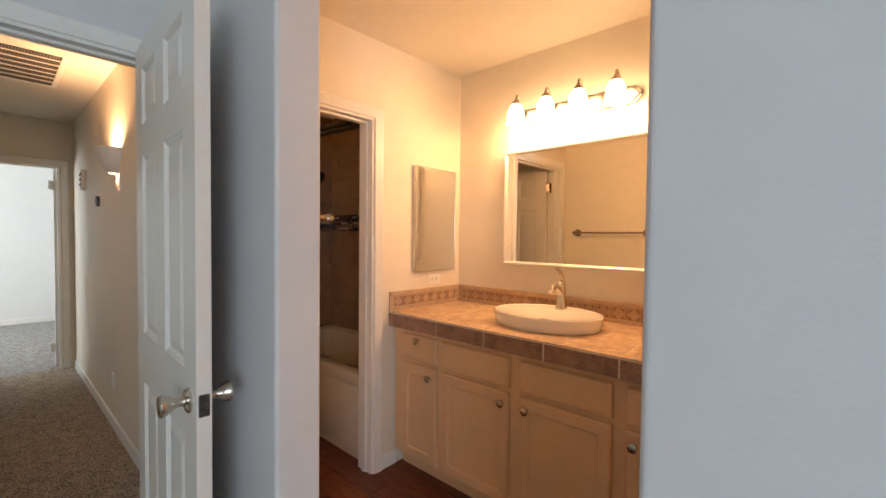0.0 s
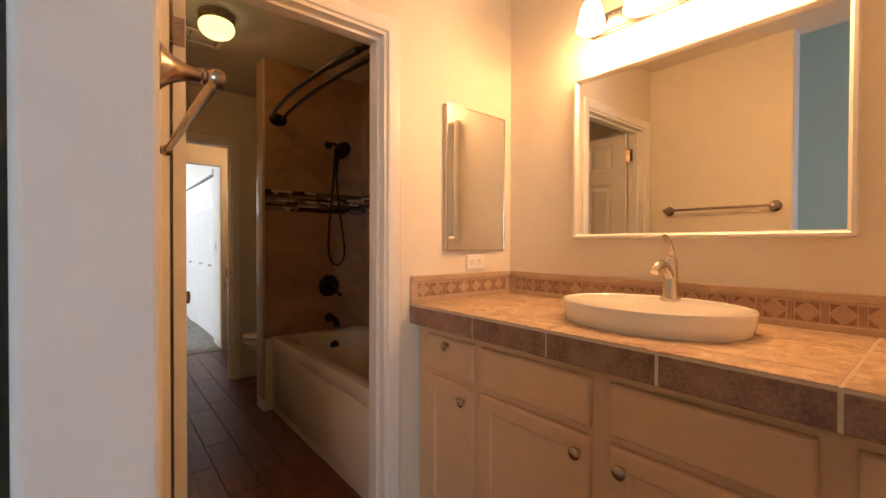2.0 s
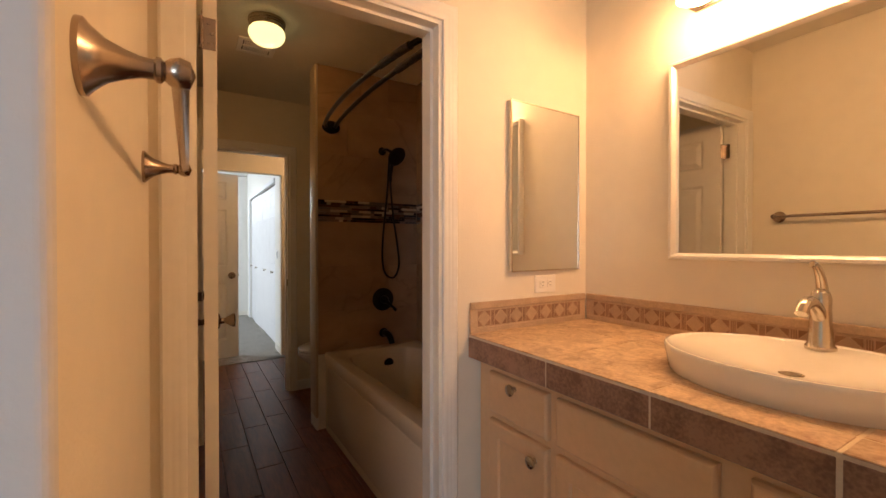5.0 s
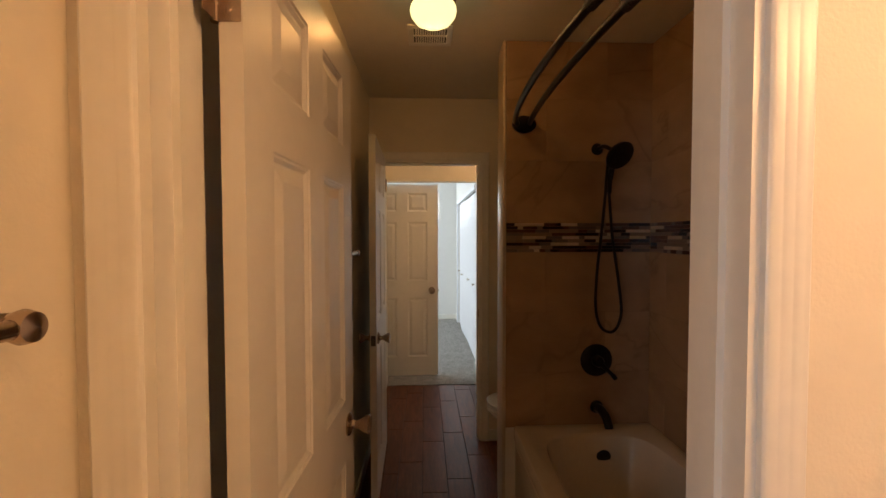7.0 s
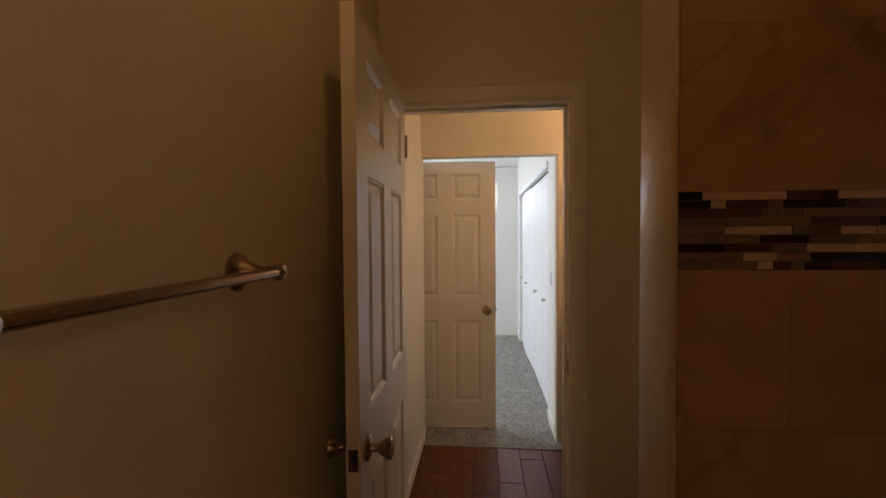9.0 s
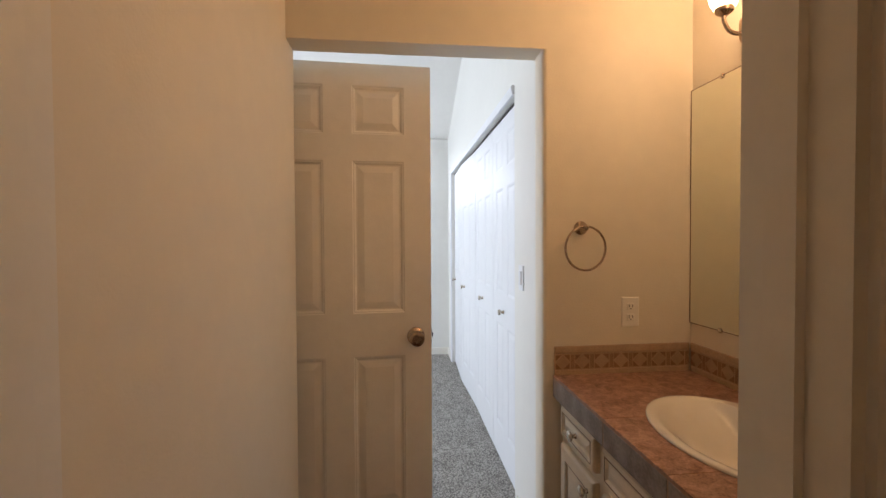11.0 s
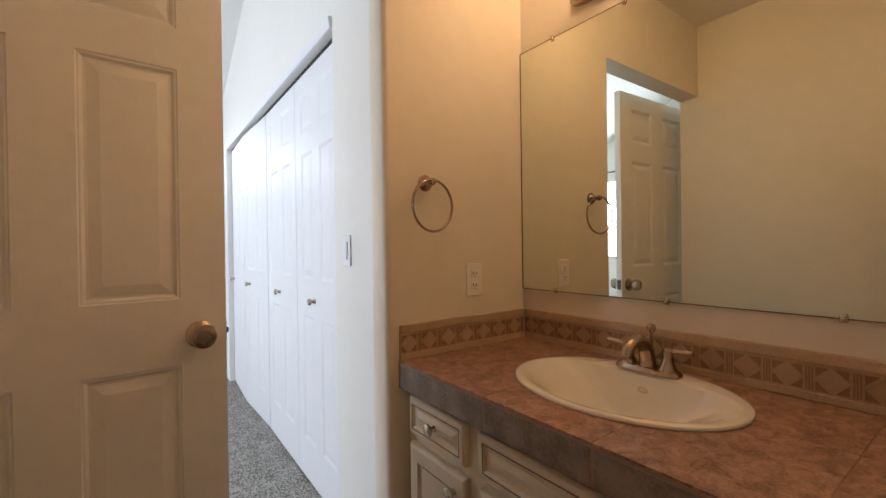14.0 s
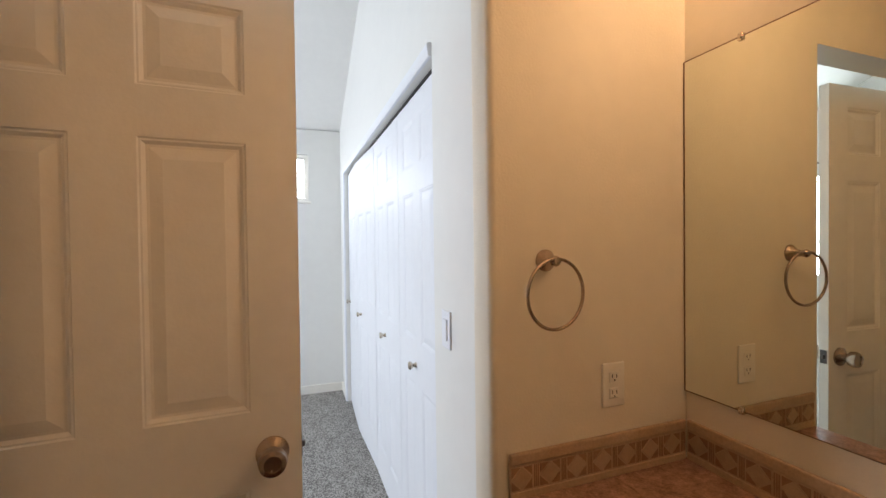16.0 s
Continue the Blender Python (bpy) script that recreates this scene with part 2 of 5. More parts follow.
M_BISCUIT = shader("biscuit_ceramic", (0.88, 0.84, 0.76), 0.10, vary=0.015, scale=4, coat=0.4)
M_TUB = shader("biscuit_tub_enamel", (0.70, 0.60, 0.46), 0.13, vary=0.03, scale=5, coat=0.3)
M_PLASTIC = shader("ivory_plastic", (0.86, 0.83, 0.76), 0.35, vary=0.02, scale=20)
M_LATCH = shader("gunmetal_latch", (0.13, 0.12, 0.115), 0.34, 0.9, vary=0.3, scale=60)
# Near-black for slots and vent backing, their shade put in as colour; also the closet track.
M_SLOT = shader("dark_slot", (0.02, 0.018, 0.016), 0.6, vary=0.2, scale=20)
M_CAB = shader("cream_cabinet_paint", (0.69, 0.45, 0.255), 0.42, vary=0.05, scale=5, bump=0.08, bump_scale=80)
M_CAB2 = shader("glazed_cabinet_paint", (0.76, 0.66, 0.50), 0.40, vary=0.06, scale=9, bump=0.1, bump_scale=80)
M_GLAZE = shader("brown_glaze", (0.22, 0.13, 0.07), 0.5, vary=0.3, scale=30)
M_COUNTER = stretched("travertine_tile", (0.34, 0.20, 0.11), (0.73, 0.56, 0.38), (17.0, 15.0, 17.0), 1.0, 0.36, 0.05, 0.05, fine=0.34, span=(0.36, 0.63), swirl=0.9)
M_COUNTER2 = stretched("rust_tile", (0.17, 0.075, 0.052), (0.50, 0.30, 0.215), (30.0, 26.0, 30.0), 1.0, 0.32, 0.05, 0.05, fine=0.34, span=(0.37, 0.62), swirl=0.9)
M_GROUT2 = shader("rust_grout", (0.40, 0.25, 0.17), 0.8, vary=0.1, scale=40)
M_EDGE = shader("brown_slate_edge", (0.36, 0.215, 0.145), 0.38, scale=14, bump=0.2, bump_scale=60, color2=(0.18, 0.098, 0.066), rand=0.1, blotch=0.62, tight=0.10)
M_EDGE2 = shader("grey_slate_edge", (0.34, 0.275, 0.235), 0.38, scale=14, bump=0.2, bump_scale=60, color2=(0.19, 0.145, 0.12), rand=0.1, blotch=0.62, tight=0.10)
M_GROUT = shader("light_grout", (0.66, 0.55, 0.42), 0.8, vary=0.1, scale=40)
M_BORDER = shader("tan_border_tile", (0.50, 0.36, 0.235), 0.42, vary=0.16, scale=16, bump=0.2, bump_scale=90, rand=0.06)
M_DIAMOND = shader("buff_diamond", (0.46, 0.33, 0.215), 0.45, vary=0.12, scale=40, rand=0.1)
M_CORNER = shader("brown_triangle", (0.30, 0.175, 0.105), 0.45, vary=0.15, scale=40, rand=0.1)
M_PLANK = stretched("wood_look_plank", (0.06, 0.016, 0.008), (0.23, 0.078, 0.036), (2.2, 16, 16), 2.2, 0.42, 0.25, 0.10)
M_PLANK.node_tree.nodes["Principled BSDF"].inputs["Specular IOR Level"].default_value = 0.28
M_DARKGROUT = shader("dark_grout", (0.028, 0.015, 0.011), 0.85, vary=0.1, scale=40)
M_STONE = stretched("brown_marble_tile", (0.29, 0.18, 0.098), (0.52, 0.345, 0.20), (1.0, 1.0, 1.6), 0.9, 0.24, 0.04, 0.05, vein=0.28)
M_STONEGROUT = shader("stone_grout", (0.33, 0.21, 0.13), 0.8, vary=0.1, scale=40)
MOSAIC = [shader("mosaic_" + k, c, r, vary=0.12, scale=30, rand=0.12) for k, c, r in (
    ("espresso", (0.03, 0.017, 0.012), 0.12), ("umber", (0.11, 0.055, 0.032), 0.2), ("taupe", (0.22, 0.15, 0.105), 0.3),
    ("sand", (0.58, 0.44, 0.30), 0.35), ("grey", (0.17, 0.14, 0.12), 0.2))]
M_FIN = shader("dusty_metal_fin", (0.20, 0.16, 0.12), 0.6, vary=0.2, scale=30)
M_CARPET = shader("brown_carpet", (0.44, 0.345, 0.25), 0.95, scale=13, bump=1.0, bump_scale=120, color2=(0.13, 0.095, 0.065), blotch=0.18, tight=0.075)
M_CARPET2 = shader("grey_carpet", (0.42, 0.40, 0.37), 0.95, scale=13, bump=1.0, bump_scale=120, color2=(0.12, 0.11, 0.10), blotch=0.18, tight=0.075)
M_SHADE = glowing("lit_frosted_glass", (1.0, 0.66, 0.36), 10.0)
M_SHADE2 = glowing("lit_frosted_shade", (1.0, 0.62, 0.32), 9.0)
M_DOME = glowing("lit_dome_glass", (1.0, 0.80, 0.34), 1.8)
M_PLASTER = shader("white_plaster", (0.78, 0.74, 0.66), 0.7, vary=0.03, scale=6)
M_MIRROR = bpy.data.materials.new("mirror_silver")
M_MIRROR.use_nodes = True
M_MIRROR.node_tree.nodes["Principled BSDF"].inputs["Metallic"].default_value = 1.0
M_MIRROR.node_tree.nodes["Principled BSDF"].inputs["Roughness"].default_value = 0.01
M_MIRROR.node_tree.nodes["Principled BSDF"].inputs["Base Color"].default_value = (0.86, 0.88, 0.86, 1)
M_MIRROR2 = M_MIRROR.copy()
M_MIRROR2.name = "aged_mirror_silver"
M_MIRROR2.node_tree.nodes["Principled BSDF"].inputs["Base Color"].default_value = (0.81, 0.84, 0.76, 1)
M_PANE = bpy.data.materials.new("window_glass")
M_PANE.use_nodes = True
M_PANE.node_tree.nodes["Principled BSDF"].inputs["Transmission Weight"].default_value = 1.0
M_PANE.node_tree.nodes["Principled BSDF"].inputs["Roughness"].default_value = 0.0

# ---- large structure ----
D1, D2, D0, D3 = (0.724, 1.490), (0.731, 1.470), (-0.36, 0.435), (-0.27, 0.49)
HEAD = 2.04

structure("wall_north", boxes((-5.60, 0.13, NORTH, 2.35, 0, TALL)), M_WALL, "cream painted wall behind both vanities and the tub", "wall")
bm = bmesh.new()
prism(bm, rounded(EAST, 2.66, 0.525, SV, ("sw", "nw"), 0.012), 0, TALL)
structure("wall_bedroom_north", bm, M_BEDROOM, "plain painted bedroom wall beside the vanity opening", "wall")
bm = bmesh.new()
prism(bm, [(EASTV, SV), (0.13, SV), (0.13, NORTH), (EASTV - 0.04, NORTH)], 0, TALL)
structure("wall_east_vanity", bm, M_WALL, "cream painted wall at the end of the vanity", "wall")
bm = bmesh.new()
prism(bm, rounded(W1B, -0.908, 0.512, SV, ("se", "ne"), 0.012), 0, TALL)
for f in bm.faces:
    f.material_index = 0 if f.calc_center_median().y > SV - 0.001 else 1
structure("wall_towel_bar", bm, [M_WALL, M_BEDROOM], "short painted wall with a free end, carrying a towel bar", "wall")
structure("wall_bath_south", boxes((W3B, W1B, HALL_N, SB, 0, TALL)), M_WALL, "cream painted wall between the bathroom and the hall", "wall")


def wall_x(name, xa, xb, y0, y1, holes, mat, label):
    """A wall across x with openings (y0, y1, top)."""
    bm, at = bmesh.new(), y0
    for a, b, top in holes:
        box(bm, xb, xa, at, a, 0, TALL)
        box(bm, xb, xa, a, b, top, TALL)
        at = b
    box(bm, xb, xa, at, y1, 0, TALL)
    return structure(name, bm, mat, label, "wall")


wall_x("wall_1", W1A, W1B, SV, NORTH, [(*D1, HEAD)], M_WALL, "cream painted wall with a doorway between vanity and tub room")
wall_x("wall_2", W2A, W2B, SB, NORTH, [(*D2, HEAD)], M_WALL, "cream painted wall with a doorway behind the toilet niche")
wall_x("wall_hall_door", W1A, W1B, -2.6, 0.512, [(*D0, HEAD)], M_BEDROOM, "painted bedroom wall with the doorway to the hall")
wall_x("wall_hall_end", W3A, W3B, FAR_S, HALL_N, [(*D3, HEAD)], M_WALL, "painted wall at the hall's end with a doorway to the far bedroom")
bm = bmesh.new()
prism(bm, rounded(W3B, W3A, 1.622, NORTH, ("sw", "se")), 0, 2.05)
box(bm, W3B, W3A, SB, NORTH, 2.05, TALL)
structure("wall_3", bm, M_WALL, "cream painted wall with a cased-free bullnose opening", "wall", smooth=True)
structure("wall_stub", boxes((-3.49, TILE_W - 0.012, 1.475, NORTH, 0, TALL)), M_WALL, "painted stub wall closing the shower end of the tub", "wall")
structure("wall_hall_south", boxes((W3A, W1B, HALL_S - 0.12, HALL_S, 0, TALL)), M_WALL, "painted hall wall", "wall")
structure("wall_bedroom_east", boxes((2.6, 2.72, -2.6, -2.5, 0, TALL), (2.6, 2.72, -1.2, 0.525, 0, TALL), (2.6, 2.72, -2.5, -1.2, 0, 0.85), (2.6, 2.72, -2.5, -1.2, 2.15, TALL)),
          M_BEDROOM, "painted bedroom wall with a window", "wall")
M_BLUEGREEN = shader("blue_green_wall_paint", (0.62, 0.66, 0.56), 0.6, vary=0.03, scale=1.5, bump=0.2, bump_scale=160)
structure("wall_bedroom_south", boxes((W1B, 2.72, -2.72, -2.6, 0, TALL)), M_BLUEGREEN, "pale blue-green painted bedroom wall", "wall")
WX0, WX1 = -8.35, -6.85
structure("wall_far_south", boxes((FAR_W, WX0, FAR_S - 0.12, FAR_S, 0, TALL), (WX1, W3B, FAR_S - 0.12, FAR_S, 0, TALL), (WX0, WX1, FAR_S - 0.12, FAR_S, 0, 0.98), (WX0, WX1, FAR_S - 0.12, FAR_S, 2.12, TALL)),
          M_WHITE_WALL, "white painted wall of the far bedroom with a wide window", "wall")
VY0, VY1, VZ0, VZ1 = 0.74, 1.343, 1.815, 2.25
structure("wall_far_west", boxes((FAR_W - 0.12, FAR_W, FAR_S, VY0, 0, TALL), (FAR_W - 0.12, FAR_W, VY1, 2.35, 0, TALL), (FAR_W - 0.12, FAR_W, VY0, VY1, 0, VZ0), (FAR_W - 0.12, FAR_W, VY0, VY1, VZ1, TALL)),
          M_WHITE_WALL, "white painted wall of the far bedroom with a small high window", "wall")
CX0, CX1, CZ = -8.40, -5.94, 2.03
structure("wall_closet", boxes((FAR_W, CX0, CLOSET, CLOSET + 0.11, 0, TALL), (CX1, W3B, CLOSET, CLOSET + 0.11, 0, TALL), (CX0, CX1, CLOSET, CLOSET + 0.11, CZ, TALL)),
          M_WHITE_WALL, "white painted wall framing a wide closet", "wall")
structure("wall_closet_back", boxes((FAR_W, W3B, 2.24, 2.35, 0, TALL)), M_WHITE_WALL, "plain wall at the back of the closet", "wall")
structure("ceiling", boxes((W3B, W1A, -2.72, 2.35, TALL, TALL + 0.12), (W1A, 0.13, 0.527, 2.35, TALL, TALL + 0.12)), M_CEIL, "lightly textured painted ceiling", "ceiling")


def ridge(x):
    """The height of the far bedroom's sloping ceiling."""
    return TALL + 0.015 + 0.42 * (x - FAR_W)


def gable(y0, y1):
    """The part of a wall along x that stands between the flat wall height and the slope."""
    bm = bmesh.new()
    loops = [[(FAR_W, y, TALL), (W3B, y, TALL), (W3B, y, ridge(W3B) + 0.02), (FAR_W, y, ridge(FAR_W) + 0.02)] for y in (y0, y1)]
    return skin(bm, loops)


structure("wall_closet_upper", gable(CLOSET, CLOSET + 0.11), M_WHITE_WALL, "white painted gable wall above the closet", "wall")
structure("wall_far_south_upper", gable(FAR_S - 0.12, FAR_S), M_WHITE_WALL, "white painted gable wall above the window", "wall")
structure("wall_far_east_upper", boxes((W3B, W3A, FAR_S - 0.12, CLOSET + 0.11, TALL + 0.12, ridge(W3A) + 0.05)), M_WHITE_WALL, "white painted upper wall of the far bedroom", "wall")
bm = bmesh.new()
skin(bm, [[(FAR_W - 0.12, y, ridge(FAR_W - 0.12)), (W3A, y, ridge(W3A)), (W3A, y, ridge(W3A) + 0.1), (FAR_W - 0.12, y, ridge(FAR_W - 0.12) + 0.1)] for y in (FAR_S - 0.12, CLOSET + 0.11)])
structure("ceiling_far", bm, shader("white_ceiling_paint", (0.86, 0.86, 0.84), 0.7, vary=0.02, scale=2, bump=0.3, bump_scale=70), "white sloping ceiling of the far bedroom", "ceiling")


def pitch(x):
    """The height of the first bedroom's sloping ceiling."""
    return TALL + 0.015 + 0.42 * (2.6 - x)


def bedroom_gable(y0, y1):
    return skin(bmesh.new(), [[(W1B, y, TALL), (2.72, y, TALL), (2.72, y, pitch(2.72) + 0.08), (W1B, y, pitch(W1B) + 0.02)] for y in (y0, y1)])


structure("wall_bedroom_south_upper", bedroom_gable(-2.72, -2.6), M_BLUEGREEN, "pale blue-green painted gable wall", "wall")
structure("wall_bedroom_north_upper", bedroom_gable(0.512, 0.525), M_BEDROOM, "painted gable wall above the vanity opening", "wall")
structure("wall_bedroom_west_upper", boxes((W1B, W1A, -2.6, 0.512, TALL + 0.12, pitch(W1B))), M_BEDROOM, "painted upper wall above the hall doorway", "wall")
bm = skin(bmesh.new(), [[(W1B, y, pitch(W1B)), (2.72, y, pitch(2.72)), (2.72, y, pitch(2.72) + 0.1), (W1B, y, pitch(W1B) + 0.1)] for y in (-2.72, 0.525)])
structure("ceiling_bedroom", bm, M_CEIL, "lightly textured sloping bedroom ceiling", "ceiling")
structure("floor", boxes((-5.40, 0.13, 0.585, 2.35, -0.12, -0.008)), M_DARKGROUT, "dark grout bed under wood-look floor tiles", "floor")
structure("carpet_hall", boxes((W3A - 0.05, 2.72, -2.72, 0.585, -0.12, 0.006)), M_CARPET, "brown-grey cut-pile carpet in bedroom and hall", "carpet")
structure("carpet_far", boxes((FAR_W - 0.12, W3A - 0.05, -2.72, 0.585, -0.12, 0.006), (FAR_W - 0.12, -5.40, 0.585, 2.35, -0.12, 0.006)), M_CARPET2, "grey cut-pile carpet in the far bedroom", "carpet")

# ---- door trim ----
PROFILE = [(0.0, 0.0), (0.0, 0.009), (0.004, 0.0125), (0.016, 0.0135), (0.0185, 0.0131), (0.021, 0.0141), (0.030, 0.0153), (0.0325, 0.0149), (0.035, 0.0159), (0.043, 0.0168), (0.0455, 0.0164), (0.051, 0.0170), (0.055, 0.0140), (0.058, 0.0110), (0.058, 0.0)]


def casing(name, face, out, y0, y1, top, label):
    """Moulded trim round a doorway in a wall across x; out is the side it stands proud of."""
    bm = bmesh.new()
    loops = []
    for corner in range(4):
        ring = []
        for w, d in PROFILE:
            y = y0 - w if corner < 2 else y1 + w
            z = 0.0 if corner in (0, 3) else top + w
            ring.append((face + out * d, y, z))
        loops.append(ring)
    skin(bm, loops)
    return structure(name, bm, M_TRIM, label, "door trim", smooth=True)


def lining(name, xa, xb, y0, y1, top):
    t = 0.014
    bm = boxes((xb, xa, y0, y0 + t, 0, top), (xb, xa, y1 - t, y1, 0, top), (xb, xa, y0 + t, y1 - t, top - t, top))
    s = 0.5 * (xa + xb)
    for a, b in ((y0 + t, y0 + t + 0.011), (y1 - t - 0.011, y1 - t)):
        box(bm, s - 0.018, s + 0.018, a, b, 0, top - t)
    box(bm, s - 0.018, s + 0.018, y0 + t + 0.011, y1 - t - 0.011, top - t - 0.011, top - t)
    return structure(name, bm, M_TRIM, "white painted door jamb with stop", "door jamb")


TRIM_LABEL = "white moulded casing round a doorway"
casing("trim_1", W1A, 1, *D1, HEAD, TRIM_LABEL)
casing("trim_2", W1B, -1, *D1, HEAD, TRIM_LABEL)
casing("trim_3", W2A, 1, *D2, HEAD, TRIM_LABEL)
casing("trim_4", W2B, -1, *D2, HEAD, TRIM_LABEL)
casing("trim_5", W1A, 1, *D0, HEAD, TRIM_LABEL)
casing("trim_6", W3A, 1, *D3, HEAD, TRIM_LABEL)
for k, (a, b, d) in enumerate(((W1A, W1B, D1), (W2A, W2B, D2), (W1A, W1B, D0), (W3A, W3B, D3))):
    jamb = lining("jamb_%d" % (k + 1), a, b, *d, HEAD)
    if k < 2:
        part("strike_plate", boxes((a - 0.045, a - 0.008, d[1] - 0.0155, d[1] - 0.0138, 0.905, 0.965, 0.0006, 1)), M_TRIM if k == 0 else M_BRASS, jamb, "small strike plate in the jamb", smooth=False)

BASE_LABEL = "white painted baseboard"
for k, r in enumerate(((W3A, W1B, HALL_N - 0.013, HALL_N), (W1A, -0.908, 0.499, 0.512), (EAST, 2.6, 0.512, 0.525), (FAR_W, FAR_W + 0.013, FAR_S, CLOSET), (FAR_W, CX0 - 0.05, CLOSET - 0.013, CLOSET),
                       (W2A, W2A + 0.013, 1.51, NORTH), (-3.50, TILE_W, 1.462, 1.475), (W2B, W3A, SB, SB + 0.013), (W1B, W2A, SB, SB + 0.013), (W1A, W1A + 0.013, 1.537, 1.66), (W1A, -0.908, SV, SV + 0.013), (CX1 + 0.05, W3B, CLOSET - 0.013, CLOSET), (W1A, W1A + 0.013, -2.6, D0[0] - 0.07))):
    bm = boxes((*r, 0, 0.085, 0.004, 1))
    structure("baseboard_%d" % (k + 1), bm, M_TRIM, BASE_LABEL, "baseboard")


# ---- doors ----
def panel(bm, x0, x1, z0, z1, y, out, deep=1.0):
    """One moulded, raised panel on the face at y; out is +1 or -1 along y."""
    loops = []
    for inset, depth in ((0.0, 0.0), (0.003, 0.0035), (0.007, 0.0035), (0.014, 0.010), (0.020, 0.010), (0.046, 0.0025), (0.049, 0.0025)):
        loops.append([(x, y - out * depth * deep, z) for x, z in ((x0 + inset, z0 + inset), (x1 - inset, z0 + inset), (x1 - inset, z1 - inset), (x0 + inset, z1 - inset))])
    skin(bm, loops, cap0=False)


def leaf(width, height=2.03, thick=0.035, deep=1.0, stile=0.112):
    """A six-panel door leaf, hinge side at x = 0, face in the xz plane, centred on y = 0."""
    bm = bmesh.new()
    k = width / 0.762
    st, mid = stile * k, 0.115 * k
    xs = [0, st, st + (width - 2 * st - mid) / 2, st + (width - 2 * st - mid) / 2 + mid, width - st, width]
    h = height / 2.03
    zs = [0, 0.20 * h, 0.83 * h, 1.01 * h, 1.635 * h, 1.745 * h, 1.94 * h, height]
    half = thick / 2
    for out in (1, -1):
        y = out * half
        for i in range(5):
            for j in range(7):
                if i in (1, 3) and j in (1, 3, 5):
                    panel(bm, xs[i], xs[i + 1], zs[j], zs[j + 1], y, out, deep)
                else:
                    vs = [bm.verts.new((x, y, z)) for x, z in ((xs[i], zs[j]), (xs[i + 1], zs[j]), (xs[i + 1], zs[j + 1]), (xs[i], zs[j + 1]))]
                    bm.faces.new(vs if out < 0 else vs[::-1])
    for q in (((0, -half, 0), (0, half, 0), (0, half, height), (0, -half, height)), ((width, -half, 0), (width, -half, height), (width, half, height), (width, half, 0)),
              ((0, -half, 0), (width, -half, 0), (width, half, 0), (0, half, 0)), ((0, -half, height), (0, half, height), (width, half, height), (width, -half, height))):
        bm.faces.new([bm.verts.new(p) for p in q])
    bmesh.ops.remove_doubles(bm, verts=bm.verts, dist=0.0004)
    return bm


def knob_mesh(m, flared=True):
    bm = bmesh.new()
    m = m if flared else m @ Matrix.Scale(1.13, 4)
    if flared:
        prof = [(0, 0), (0.033, 0), (0.033, 0.004), (0.027, 0.009), (0.014, 0.012), (0.0115, 0.02), (0.012, 0.03), (0.02, 0.042), (0.0275, 0.056), (0.0285, 0.062), (0.026, 0.066), (0.012, 0.068), (0, 0.068)]
    else:
        prof = [(0, 0), (0.033, 0), (0.033, 0.006), (0.022, 0.012), (0.014, 0.018), (0.016, 0.026), (0.026, 0.034), (0.0285, 0.046), (0.026, 0.058), (0.017, 0.060), (0.016, 0.057), (0, 0.057)]
    return lathe(bm, prof, m)


def six_panel_door(name, hinge, angle, width, side, label, knob_mat, flared=True, hinge_mat=None, kz=0.925):
    """A leaf hung at the hinge (x, y); angle: degrees by which it points from +x; side: the side, along its own y, of the hinge knuckles."""
    ob = thing(name, pose(hinge[0], hinge[1], 0.012, 0, 0, angle), label, "door", kind="structure")
    lf = part("leaf", leaf(width), M_DOOR, ob, smooth=False)
    kx = width - 0.066
    part("door_knob", knob_mesh(pose(kx, 0.0175, kz) @ TO_Y, flared), knob_mat, ob, "satin metal door knob")
    part("door_knob", knob_mesh(pose(kx, -0.0175, kz) @ TO_S, flared), knob_mat, ob, "satin metal door knob")
    bm = boxes((width - 0.0005, width + 0.002, -0.0125, 0.0125, kz - 0.028, kz + 0.028, 0.001, 1), (width, width + 0.009, -0.006, 0.006, kz - 0.008, kz + 0.008, 0.002, 1))
    part("latch_plate", bm, M_LATCH, ob, "metal latch plate on the door's edge")
    for hz in (0.19, 1.845):
        bm = boxes((-0.002, 0.0, -0.015, 0.017, hz - 0.045, hz + 0.045))
        box(bm, -0.038, -0.004, side * 0.0185, side * 0.0205, hz - 0.045, hz + 0.045)
        lathe(bm, [(0, -0.046), (0.006, -0.046), (0.006, 0.046), (0, 0.048)], pose(-0.002, side * 0.022, hz), 12)
        for sz in (-0.028, 0.0, 0.028):
            lathe(bm, [(0, 0), (0.0042, 0), (0.003, 0.0012), (0, 0.0012)], pose(-0.002, 0.003 if sz else -0.005, hz + sz) @ Matrix.Rotation(radians(-90), 4, "Y"), 10)
        part("hinge", bm, hinge_mat or M_BRASS, ob, "butt hinge")
    return ob


six_panel_door("door_1", (-1.868, 0.7835), 180 - 2.8, 0.692, 1, "white six-panel door standing open into the tub room", M_BRASS)
six_panel_door("door_2", (-4.232, 0.768), 1.3, 0.745, 1, "white six-panel door standing open against the tub room wall", M_BRASS)
six_panel_door("door_3", (-5.667, 0.446), 92.9, 0.758, -1, "white six-panel door swung back across the vanity opening", M_BRASS, False, M_TRIM, 0.909)
six_panel_door("door_4", (-1.747, 0.397), -2.45, 0.763, 1, "white six-panel bedroom door standing open beside the hall", M_NICKEL, kz=0.934)

